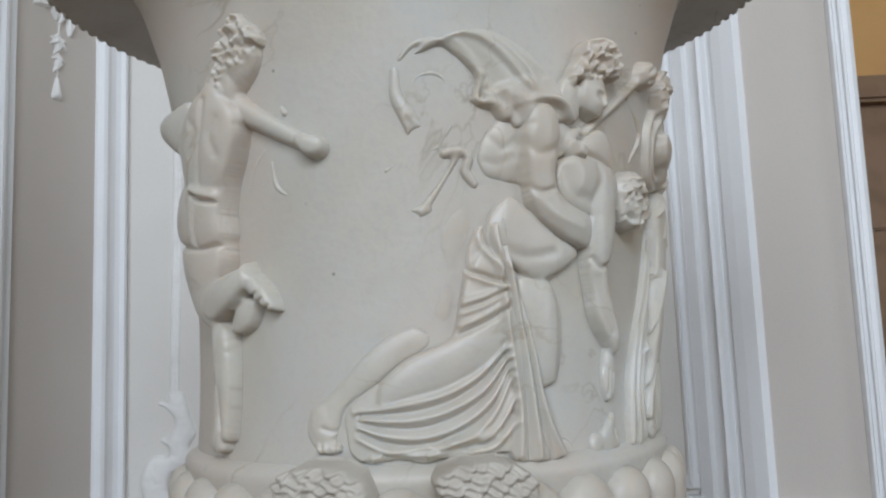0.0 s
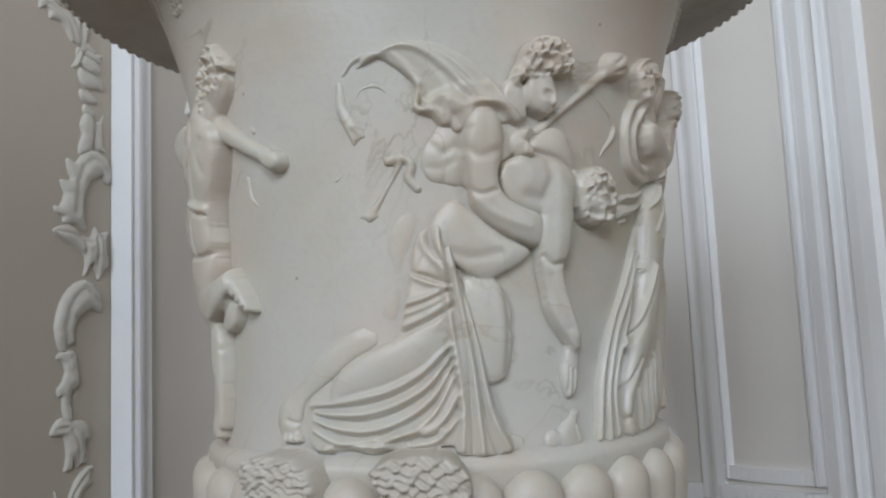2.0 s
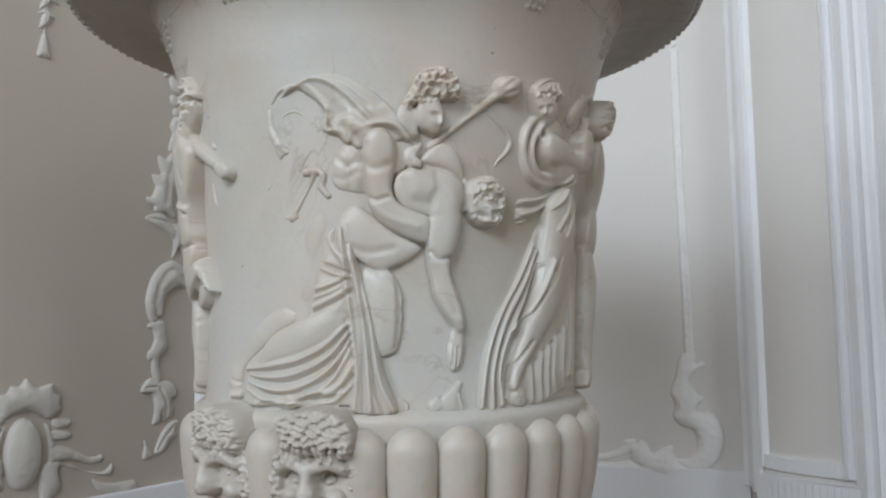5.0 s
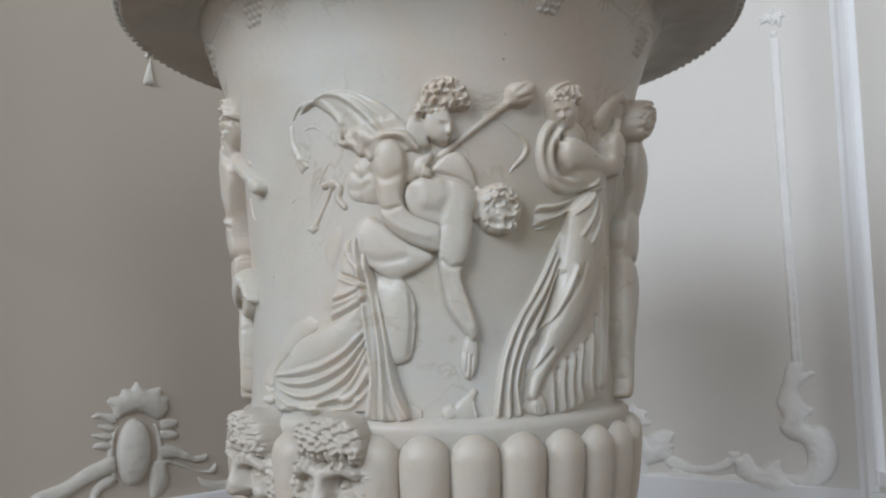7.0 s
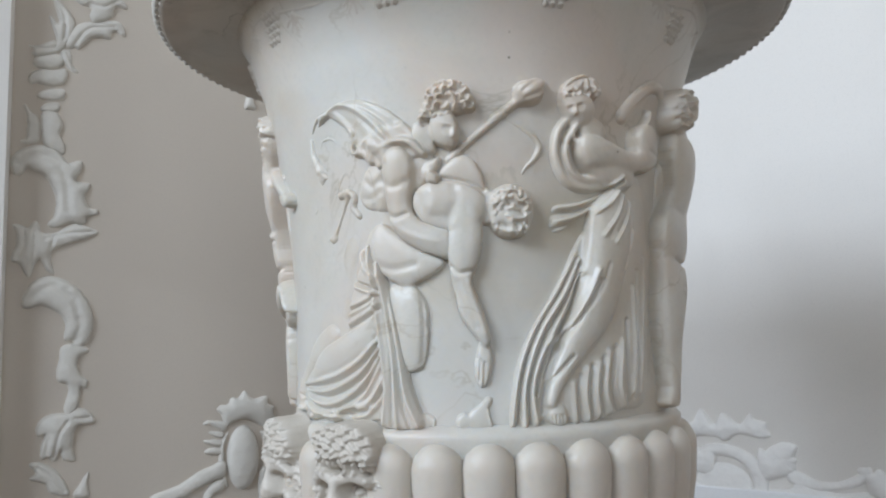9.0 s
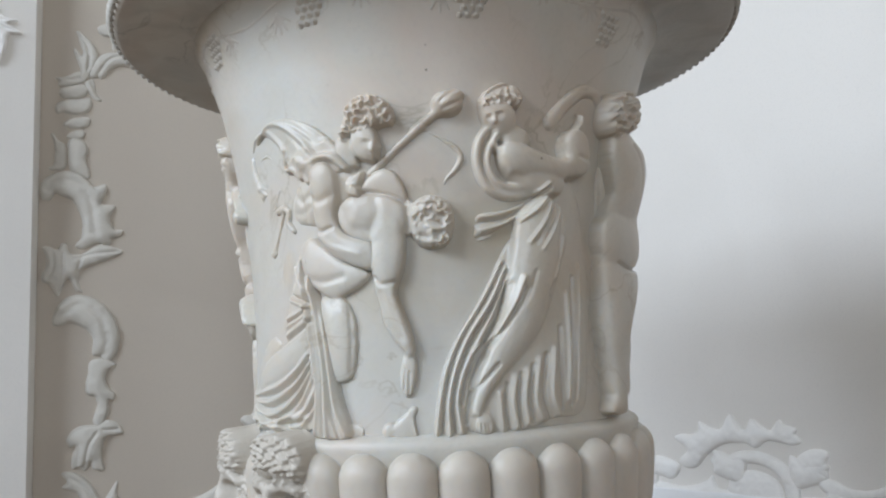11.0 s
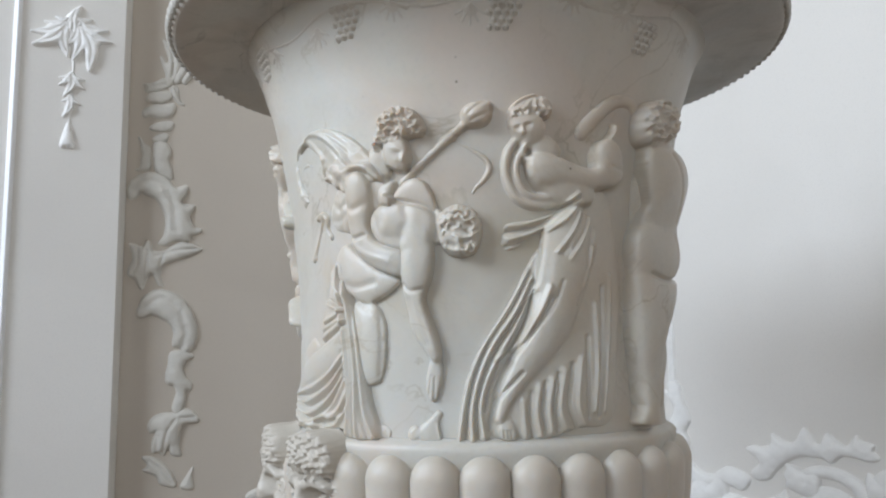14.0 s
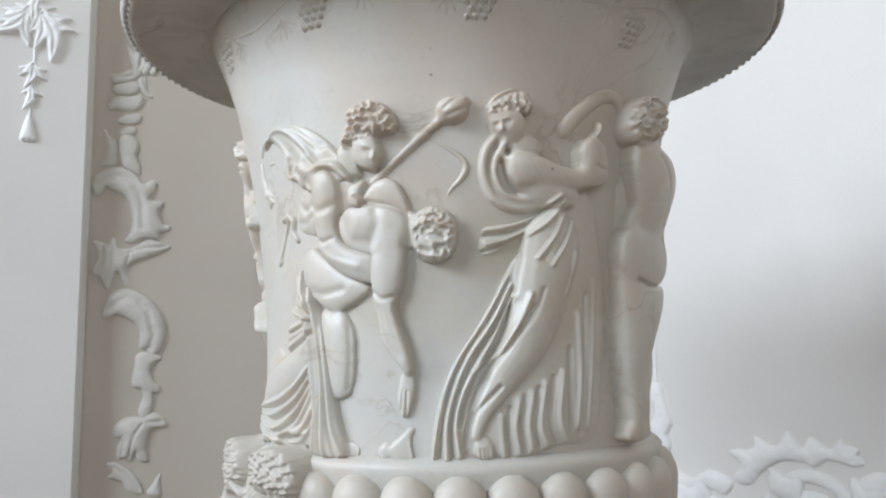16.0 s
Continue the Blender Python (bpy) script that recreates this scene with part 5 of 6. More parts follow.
    f.body([(33.10, 1.9210), (35.63, 1.9376), (37.27, 1.9438), (37.39, 1.9317), (35.99, 1.9141), (34.60, 1.8992), (33.30, 1.8946), (32.69, 1.9073)], 0.014, 0.4, soft=0.01)


carving("satyr", 4, 52, 1.72, 2.14, satyr, "relief figure of a stooping curly-haired youth", 0.82)


def silenus(f):
    f.body([(36.28, 1.9083), (38.16, 1.9238), (40.22, 1.9355), (42.54, 1.9397), (44.87, 1.9320), (46.42, 1.9137), (47.38, 1.8947), (47.75, 1.8760), (44.50, 1.8820), (40.92, 1.8904), (36.66, 1.8968)], 0.012, 0.5)
    f.body([(45.74, 1.8842), (48.97, 1.8774), (49.77, 1.8472), (48.36, 1.8197), (45.93, 1.8253)], 0.01, 0.45)
    f.body([(31.05, 1.8815), (32.78, 1.8913), (36.11, 1.8971), (40.22, 1.8944), (44.24, 1.8875), (46.49, 1.8763), (47.31, 1.8594), (46.91, 1.8346), (44.91, 1.8170), (41.67, 1.8120), (39.26, 1.8096), (36.27, 1.8132), (32.69, 1.8249), (30.63, 1.8443), (30.24, 1.8653)], 0.022, 0.42, soft=0.012)
    f.body([(48.04, 1.8637), (49.77, 1.8797), (52.74, 1.8880), (55.68, 1.8828), (57.91, 1.8667), (58.79, 1.8425), (58.06, 1.8175), (56.38, 1.8001), (53.80, 1.7952), (50.94, 1.7979), (48.88, 1.8107), (48.10, 1.8360)], 0.022, 0.62)
    f.locks([(49.55, 1.8713), (52.41, 1.8822), (55.22, 1.8770), (57.11, 1.8611), (57.73, 1.8399), (56.63, 1.8291), (53.91, 1.8407), (51.06, 1.8397), (49.31, 1.8312), (48.53, 1.8516)], 0.009, 0.007)
    f.locks([(47.66, 1.8143), (49.29, 1.8192), (50.37, 1.8059), (53.25, 1.8032), (55.06, 1.8119), (57.47, 1.8224), (56.89, 1.8004), (54.35, 1.7900), (50.85, 1.7910), (48.23, 1.7957)], 0.01, 0.012)
    f.ridge([(49.20, 1.8495), (52.31, 1.8613), (55.69, 1.8540)], 0.003, 0.006)
    f.ridge([(50.02, 1.8556), (51.80, 1.8733), (54.63, 1.8725)], 0.003, 0.006)
    f.ridge([(52.14, 1.8302), (54.40, 1.8241), (56.74, 1.8291)], 0.003, 0.006)
    f.ridge([(50.70, 1.8160), (52.38, 1.8118)], 0.005, -0.008)
    f.ridge([(54.03, 1.8187), (55.43, 1.8220)], 0.004, -0.007)
    f.ridge([(53.00, 1.8208), (53.27, 1.8061)], 0.005, 0.008)
    f.ridge([(36.72, 1.9024), (40.96, 1.8950), (44.54, 1.8866), (47.02, 1.8762)], 0.0035, -0.008)
    f.ridge([(40.25, 1.8842), (40.66, 1.8606), (39.22, 1.8380)], 0.009, -0.004)
    f.ridge([(34.64, 1.8832), (35.70, 1.8636), (34.62, 1.8455)], 0.012, 0.003)
    f.ridge([(31.94, 1.8710), (33.81, 1.8413), (38.52, 1.8290)], 0.008, -0.003)
    f.body([(39.96, 1.8314), (43.13, 1.8529), (45.80, 1.8424), (46.52, 1.8096), (46.21, 1.7818), (45.41, 1.7543), (44.18, 1.7362), (43.80, 1.7178), (44.76, 1.6988), (46.25, 1.6704), (47.51, 1.6423), (48.06, 1.6191), (46.97, 1.6039), (45.35, 1.6137), (43.88, 1.6290), (41.95, 1.6481), (40.17, 1.6729), (39.73, 1.6963), (38.92, 1.7200), (38.41, 1.7482), (38.03, 1.7764), (38.27, 1.8043)], 0.022, 0.62, soft=0.014)
    f.ridge([(39.09, 1.7487), (40.89, 1.7366), (43.79, 1.7391)], 0.004, -0.006)
    f.ridge([(40.37, 1.7200), (41.72, 1.6820), (44.58, 1.6436)], 0.006, -0.003)
    f.ridge([(43.26, 1.7187), (44.82, 1.6761), (46.51, 1.6336)], 0.007, 0.003)
    f.body([(45.16, 1.6211), (47.68, 1.6128), (47.99, 1.5867), (47.42, 1.5638), (46.20, 1.5403), (44.55, 1.5418), (43.88, 1.5549), (43.51, 1.5744), (44.20, 1.5973)], 0.01, 0.45)
    f.ridge([(45.16, 1.5879), (44.63, 1.5515)], 0.0022, -0.005)
    f.ridge([(46.12, 1.5830), (45.82, 1.5438)], 0.0022, -0.005)
    f.ridge([(44.45, 1.5928), (43.74, 1.5655)], 0.0022, -0.005)
    f.body([(15.71, 1.7809), (17.17, 1.8113), (20.67, 1.8339), (25.13, 1.8148), (31.41, 1.7818), (37.55, 1.7613), (36.10, 1.7450), (31.70, 1.7283), (27.47, 1.7181), (23.80, 1.7258), (20.66, 1.7422), (17.79, 1.7401), (16.35, 1.7558)], 0.01, 0.45)
    f.ridge([(18.53, 1.7609), (24.40, 1.7493), (30.03, 1.7555)], 0.008, -0.004)
    f.body([(22.12, 1.7253), (26.28, 1.7182), (28.66, 1.7237), (31.02, 1.7024), (32.33, 1.6770), (32.51, 1.6484), (32.09, 1.6107), (31.20, 1.5827), (29.44, 1.5719), (26.26, 1.5689), (24.32, 1.5922), (23.71, 1.6325), (22.81, 1.6715)], 0.006, 0.55)
    f.ridge([(31.10, 1.6961), (31.52, 1.6487), (30.82, 1.5881)], 0.005, -0.004)


carving("silenus", 10, 68, 1.48, 2.03, silenus, "relief figure of a drooping drunken old man", 0.8)


def hip_drapery(f):
    f.body([(12.48, 1.7649), (15.03, 1.7952), (19.64, 1.8049), (21.30, 1.7647), (20.91, 1.7164), (21.16, 1.6603), (20.73, 1.6206), (21.27, 1.5732), (23.01, 1.5261), (23.59, 1.4821), (17.90, 1.4867), (12.52, 1.4801), (7.18, 1.4853), (2.85, 1.4786), (-1.60, 1.4853), (-7.41, 1.4801), (-11.14, 1.4871), (-12.31, 1.5166), (-12.70, 1.5483), (-9.53, 1.5683), (-5.25, 1.5880), (-0.56, 1.6137), (3.97, 1.6258), (8.42, 1.6394), (10.12, 1.6693), (11.30, 1.7170)], 0.006, 0.2)
    f.body([(-6.00, 1.5593), (-4.66, 1.5883), (-0.14, 1.6145), (4.25, 1.6273), (9.08, 1.6408), (13.89, 1.6567), (18.74, 1.6799), (19.88, 1.6521), (17.01, 1.6171), (12.19, 1.5967), (6.34, 1.5788), (-0.14, 1.5670), (-5.20, 1.5516), (-8.35, 1.5437)], 0.016, 0.42)
    f.body([(10.99, 1.7004), (13.18, 1.7397), (16.72, 1.7713), (19.93, 1.7634), (20.63, 1.7076), (20.57, 1.6679), (17.07, 1.6445), (11.73, 1.6373), (9.83, 1.6454)], 0.012, 0.3)
    f.ridge([(-10.31, 1.5483), (-5.20, 1.5516), (0.41, 1.5577), (6.87, 1.5680), (13.24, 1.5904), (19.18, 1.6270)], 0.0046, 0.0085)
    f.ridge([(-8.70, 1.5390), (-3.46, 1.5361), (2.59, 1.5376), (8.96, 1.5508), (14.79, 1.5747), (19.58, 1.6144)], 0.0046, 0.0085)
    f.ridge([(-9.27, 1.5281), (-3.99, 1.5169), (2.60, 1.5131), (9.67, 1.5278), (15.60, 1.5576), (19.76, 1.6011)], 0.0046, 0.0085)
    f.ridge([(-9.46, 1.5141), (-4.50, 1.4977), (2.08, 1.4919), (8.61, 1.5052), (15.11, 1.5301), (19.95, 1.5878)], 0.0046, 0.0085)
    f.ridge([(-6.76, 1.4875), (-1.16, 1.4949), (3.67, 1.5010)], 0.0046, 0.0085)
    f.ridge([(3.68, 1.4889), (9.95, 1.5005), (17.27, 1.5114)], 0.0046, 0.0085)
    f.ridge([(7.35, 1.5053), (12.36, 1.5108), (16.99, 1.5221), (20.29, 1.5583)], 0.0046, 0.0085)
    f.ridge([(11.29, 1.4913), (16.19, 1.4980), (20.51, 1.5275)], 0.0046, 0.0085)
    f.ridge([(-9.32, 1.5437), (-4.04, 1.5438), (2.05, 1.5476), (8.23, 1.5593), (13.96, 1.5825), (19.16, 1.6192)], 0.0034, -0.008)
    f.ridge([(-9.05, 1.5335), (-3.67, 1.5261), (2.59, 1.5253), (9.26, 1.5393), (15.20, 1.5661), (19.56, 1.6066)], 0.0034, -0.008)
    f.ridge([(-9.37, 1.5211), (-4.19, 1.5069), (2.29, 1.5025), (9.14, 1.5165), (15.36, 1.5438), (19.74, 1.5933)], 0.0034, -0.008)
    f.ridge([(-4.48, 1.4901), (2.08, 1.4957), (7.35, 1.4955), (12.56, 1.5047)], 0.0034, -0.008)
    f.ridge([(10.47, 1.4967), (15.68, 1.5057), (20.23, 1.5390)], 0.0034, -0.008)
    f.ridge([(11.94, 1.7573), (12.21, 1.7335), (15.60, 1.7237), (19.55, 1.7132)], 0.0034, -0.012)
    f.ridge([(11.74, 1.7637), (11.68, 1.7319), (15.05, 1.7174), (19.33, 1.7076)], 0.004, 0.006)
    f.ridge([(10.97, 1.6885), (15.02, 1.6960), (19.33, 1.7092)], 0.0045, 0.006)
    f.ridge([(10.28, 1.6571), (15.51, 1.6722), (19.95, 1.6917)], 0.0045, 0.006)
    f.ridge([(9.88, 1.6729), (14.46, 1.6826), (19.32, 1.6997)], 0.0045, 0.006)
    f.ridge([(14.31, 1.7873), (15.12, 1.7634), (18.82, 1.7315)], 0.0045, 0.006)
    f.ridge([(16.75, 1.7952), (17.78, 1.7633), (19.90, 1.7354)], 0.0045, 0.006)
    f.ridge([(10.74, 1.6791), (15.01, 1.6881), (19.65, 1.7036)], 0.003, -0.006)
    f.ridge([(15.68, 1.7912), (16.71, 1.7634), (19.36, 1.7331)], 0.003, -0.006)
    f.ridge([(10.26, 1.6453), (15.81, 1.6620), (19.93, 1.6798)], 0.003, -0.006)
    f.body([(-9.79, 1.4936), (-8.80, 1.4937), (-8.49, 1.4799), (-9.59, 1.4781)], 0.01, 0.5)
    f.body([(-8.43, 1.4938), (-7.46, 1.4939), (-7.17, 1.4801), (-8.24, 1.4784)], 0.01, 0.5)
    f.body([(-7.10, 1.4940), (-6.15, 1.4941), (-5.86, 1.4803), (-6.92, 1.4786)], 0.01, 0.5)
    f.body([(-5.79, 1.4941), (-4.85, 1.4942), (-4.57, 1.4805), (-5.62, 1.4788)], 0.01, 0.5)
    f.body([(16.72, 1.7916), (19.57, 1.8138), (20.68, 1.7594), (22.52, 1.7099), (24.27, 1.6612), (25.90, 1.6131), (26.79, 1.5752), (27.96, 1.5378), (30.45, 1.4960), (31.02, 1.4751), (26.73, 1.4718), (22.53, 1.4737), (19.28, 1.4782), (20.60, 1.5201), (20.61, 1.5577), (19.75, 1.5959), (18.78, 1.6345), (17.95, 1.6832), (17.37, 1.7323), (16.04, 1.7675)], 0.016, 0.32)
    f.ridge([(19.43, 1.8042), (20.94, 1.7302), (23.04, 1.6713), (24.77, 1.6134), (25.75, 1.5661), (27.33, 1.5194), (30.11, 1.4779)], 0.0046, 0.0085)
    f.ridge([(17.83, 1.7907), (18.52, 1.7219), (19.72, 1.6534), (20.67, 1.5956), (21.27, 1.5388), (20.80, 1.4829)], 0.0046, 0.0085)
    f.ridge([(19.30, 1.7604), (21.14, 1.6914), (22.58, 1.6332), (23.58, 1.5854), (24.15, 1.5291), (24.68, 1.4783)], 0.0046, 0.0085)
    f.ridge([(18.68, 1.7950), (19.82, 1.7260), (21.36, 1.6672), (22.67, 1.6046), (22.89, 1.5386), (22.83, 1.4783)], 0.0034, -0.0085)
    f.ridge([(20.19, 1.7695), (22.13, 1.7005), (23.75, 1.6328), (24.67, 1.5758), (25.81, 1.5196), (27.56, 1.4754)], 0.0034, -0.0085)
    f.body([(28.20, 1.4970), (33.38, 1.4962), (33.11, 1.4706), (30.07, 1.4700)], 0.002, 0.3)
    f.body([(38.35, 1.4863), (39.75, 1.4987), (41.86, 1.4999), (41.66, 1.4727), (39.31, 1.4715)], 0.004, 0.5)
    f.body([(41.84, 1.4981), (44.30, 1.5120), (46.54, 1.5296), (48.31, 1.5216), (46.83, 1.5020), (47.68, 1.4799), (48.57, 1.4633), (46.56, 1.4694), (41.92, 1.4717)], 0.004, 0.4)
    f.ridge([(46.72, 1.5009), (47.31, 1.4827), (48.17, 1.4690)], 0.003, 0.006)
    f.ridge([(33.96, 1.4954), (33.47, 1.4730)], 0.003, 0.006)


carving("hip_drapery", -38, 60, 1.468, 1.93, hip_drapery, "carved fan of draped cloth with deep folds", 0.82)


def thyrsus(f):
    f.limb((39.0, 1.933, 0.009, 0.002), (45.2, 1.97, 0.008, 0.002), (51.4, 2.007, 0.009, 0.002), (55.6, 2.032, 0.009, 0.003))
    f.ball(57.7, 2.044, 0.028, 0.023, 0.004, 0.024)
    f.ball(59.6, 2.057, 0.017, 0.014, 0.003, 0.016)
    f.limb((56.0, 2.033, 0.013, 0.002), (57.4, 2.04, 0.018, 0.004))
    f.ridge([(56.8, 2.032), (59.6, 2.041), (62.5, 2.058)], 0.003, -0.003)
    f.ridge([(56.1, 2.043), (58.4, 2.058), (61.0, 2.07)], 0.003, -0.003)
    f.limb((48.9, 2.006, 0.004, 0), (50.3, 2.01, 0.004, 0))
    f.limb((52.6, 2.0, 0.004, -0.001), (56.0, 1.987, 0.005, -0.001), (59.5, 1.969, 0.007, -0.001), (60.7, 1.951, 0.008, -0.001), (59.2, 1.931, 0.007, -0.001), (57.0, 1.916, 0.006, -0.001), (56.5, 1.904, 0.004, -0.001))
    f.ridge([(52.9, 1.99), (56.3, 1.974), (58.6, 1.952), (56.9, 1.923), (55.8, 1.909)], 0.0022, -0.004)
    f.limb((50.4, 2.014, 0.003, -0.001), (48.9, 2.022, 0.003, -0.001))
    f.limb((51.4, 2.019, 0.003, -0.001), (51.5, 2.028, 0.003, -0.001))


carving("thyrsus", 30, 72, 1.84, 2.16, thyrsus, "carved staff with a pine cone tip and ribbon")


def maenad(f):
    f.body([(82.41, 1.9132), (91.25, 1.9218), (95.15, 1.8735), (97.96, 1.7968), (99.21, 1.7131), (97.96, 1.6087), (96.17, 1.5273), (92.74, 1.4931), (81.95, 1.4903), (74.24, 1.4744), (68.34, 1.4725), (64.04, 1.4722), (60.67, 1.4768), (58.54, 1.4888), (59.50, 1.5267), (61.78, 1.5721), (65.17, 1.6272), (69.12, 1.6882), (72.15, 1.7457), (73.99, 1.8041), (76.20, 1.8484), (79.94, 1.8911)], 0.0, 0.2)
    f.body([(74.94, 1.8531), (81.20, 1.8888), (86.86, 1.8603), (88.23, 1.8108), (86.19, 1.7600), (82.81, 1.7001), (79.58, 1.6515), (73.71, 1.6041), (68.76, 1.5675), (64.96, 1.5322), (63.09, 1.5012), (60.10, 1.5027), (61.12, 1.5359), (62.71, 1.5719), (65.90, 1.6172), (69.26, 1.6728), (71.15, 1.7297), (72.83, 1.7969)], 0.018, 0.5)
    f.body([(72.90, 1.8165), (73.97, 1.7972), (72.00, 1.7486), (68.70, 1.6930), (64.74, 1.6274), (61.88, 1.5814), (59.77, 1.5266), (59.49, 1.4683), (55.96, 1.4701), (52.71, 1.4679), (51.40, 1.4775), (52.75, 1.5388), (54.35, 1.5843), (57.41, 1.6298), (62.67, 1.6848), (66.59, 1.7317), (69.18, 1.7699)], 0.006, 0.26)
    f.ridge([(69.85, 1.7686), (65.20, 1.7119), (59.27, 1.6476), (55.54, 1.5932), (53.52, 1.5390), (52.19, 1.4781)], 0.0046, 0.0085)
    f.ridge([(70.85, 1.7590), (66.51, 1.6975), (60.65, 1.6378), (57.26, 1.5833), (55.46, 1.5291), (55.41, 1.4749)], 0.0046, 0.0085)
    f.ridge([(71.20, 1.7398), (67.70, 1.6830), (62.10, 1.6186), (58.87, 1.5735), (57.50, 1.5282), (58.27, 1.4807)], 0.0046, 0.0085)
    f.ridge([(74.48, 1.7397), (71.64, 1.6918), (66.76, 1.6406), (61.65, 1.6141)], 0.0046, 0.0085)
    f.ridge([(70.27, 1.7638), (65.85, 1.7042), (59.89, 1.6427), (56.40, 1.5883), (54.49, 1.5340), (53.66, 1.4757)], 0.0034, -0.0085)
    f.ridge([(70.95, 1.7494), (67.03, 1.6898), (61.38, 1.6282), (58.13, 1.5784), (56.47, 1.5286), (56.68, 1.4761)], 0.0034, -0.0085)
    f.ridge([(71.59, 1.7282), (68.53, 1.6780), (63.74, 1.6181), (60.00, 1.5684), (58.53, 1.5277)], 0.0034, -0.0085)
    f.ridge([(75.33, 1.7203), (72.33, 1.6821), (67.40, 1.6328), (62.27, 1.6074)], 0.0034, -0.0085)
    f.ridge([(67.68, 1.5904), (63.85, 1.5621), (60.85, 1.5358), (59.47, 1.4954)], 0.0034, -0.0085)
    f.body([(62.32, 1.5107), (65.11, 1.5093), (66.45, 1.4819), (65.15, 1.4716), (61.39, 1.4800)], 0.012, 0.5)
    f.ridge([(62.06, 1.4914), (62.26, 1.4759)], 0.0016, -0.004)
    f.ridge([(62.99, 1.4909), (63.19, 1.4754)], 0.0016, -0.004)
    f.ridge([(63.93, 1.4904), (64.13, 1.4748)], 0.0016, -0.004)
    f.ridge([(64.74, 1.4900), (64.94, 1.4744)], 0.0016, -0.004)
    f.body([(66.00, 1.5330), (70.43, 1.5638), (75.63, 1.5903), (80.76, 1.6129), (84.66, 1.5724), (87.00, 1.5124), (83.98, 1.4928), (74.63, 1.4779), (68.40, 1.4761), (66.01, 1.4913)], 0.004, 0.16)
    f.ridge([(67.96, 1.5417), (68.10, 1.5092), (68.48, 1.4768)], 0.0056, 0.0062)
    f.ridge([(72.16, 1.5660), (71.22, 1.5214), (72.14, 1.4838)], 0.0056, 0.0062)
    f.ridge([(75.48, 1.5760), (74.45, 1.5291), (75.04, 1.4885)], 0.0056, 0.0062)
    f.ridge([(78.79, 1.5939), (77.39, 1.5275), (79.16, 1.4934)], 0.0056, 0.0062)
    f.ridge([(83.51, 1.6118), (82.55, 1.5344), (84.82, 1.4945)], 0.0056, 0.0062)
    f.ridge([(88.06, 1.7106), (88.57, 1.6104), (87.60, 1.5220)], 0.0056, 0.0062)
    f.ridge([(93.25, 1.7625), (92.65, 1.6500), (90.80, 1.5202)], 0.0056, 0.0062)
    f.ridge([(70.19, 1.5546), (69.49, 1.5149), (70.25, 1.4785)], 0.0046, -0.007)
    f.ridge([(73.80, 1.5710), (72.81, 1.5253), (73.55, 1.4848)], 0.0046, -0.007)
    f.ridge([(77.28, 1.5848), (76.06, 1.5283), (77.04, 1.4900)], 0.0046, -0.007)
    f.ridge([(81.09, 1.6028), (79.89, 1.5310), (82.04, 1.4925)], 0.0046, -0.007)
    f.ridge([(85.68, 1.6508), (85.68, 1.5718), (85.98, 1.5083)], 0.0046, -0.007)
    f.ridge([(90.61, 1.7413), (90.44, 1.6100), (89.13, 1.5113)], 0.0046, -0.007)
    f.ridge([(83.80, 1.8744), (81.43, 1.8386), (77.86, 1.7983)], 0.004, -0.003)
    f.ridge([(86.27, 1.8508), (84.68, 1.8101), (85.16, 1.7603)], 0.004, -0.003)
    f.ridge([(85.15, 1.8801), (83.88, 1.8446), (80.51, 1.8088)], 0.004, -0.003)
    f.ridge([(87.37, 1.7960), (85.78, 1.7605), (82.29, 1.7104)], 0.004, -0.003)
    f.ridge([(77.68, 1.7495), (75.76, 1.7106), (72.29, 1.6773)], 0.004, -0.003)
    f.ridge([(82.66, 1.8738), (80.17, 1.8382), (76.19, 1.8000)], 0.0034, 0.005)
    f.ridge([(85.90, 1.8106), (85.00, 1.7703), (83.66, 1.7402)], 0.0034, 0.005)
    f.ridge([(85.41, 1.8653), (82.74, 1.8243), (79.57, 1.7889)], 0.0034, 0.005)
    f.body([(83.95, 1.9132), (78.55, 1.8835), (72.65, 1.8621), (67.25, 1.8563), (64.40, 1.8505), (63.47, 1.8228), (63.12, 1.8057), (66.39, 1.8084), (71.99, 1.8319), (77.55, 1.8567), (82.17, 1.8823), (85.21, 1.9021)], 0.004, 0.3)
    f.ridge([(81.45, 1.9046), (75.45, 1.8707), (69.38, 1.8528), (64.06, 1.8477)], 0.0036, 0.008)
    f.ridge([(82.21, 1.8962), (76.42, 1.8564), (71.11, 1.8359), (65.08, 1.8240)], 0.0036, 0.008)
    f.ridge([(82.60, 1.8905), (77.91, 1.8569), (72.31, 1.8313)], 0.0036, 0.008)
    f.ridge([(81.82, 1.9009), (75.93, 1.8640), (70.24, 1.8444), (63.76, 1.8373)], 0.0028, -0.009)
    f.ridge([(80.46, 1.8825), (75.45, 1.8503), (69.32, 1.8232), (63.66, 1.8108)], 0.0028, -0.009)
    f.body([(69.66, 1.9737), (73.01, 1.9725), (78.11, 1.9518), (86.28, 1.9237), (86.50, 1.8911), (79.20, 1.8867), (74.08, 1.9113), (71.41, 1.9368)], 0.024, 0.55)
    f.limb((68.85, 2.0060, 0.0090, 0.008), (66.27, 1.9937, 0.0090, 0.008), (64.67, 1.9698, 0.0090, 0.008), (64.54, 1.9368, 0.0090, 0.008), (66.60, 1.9040, 0.0090, 0.008), (70.22, 1.8875, 0.0090, 0.008), (74.86, 1.8870, 0.0090, 0.008), (80.80, 1.9014, 0.0090, 0.008), (85.91, 1.9196, 0.0090, 0.008))
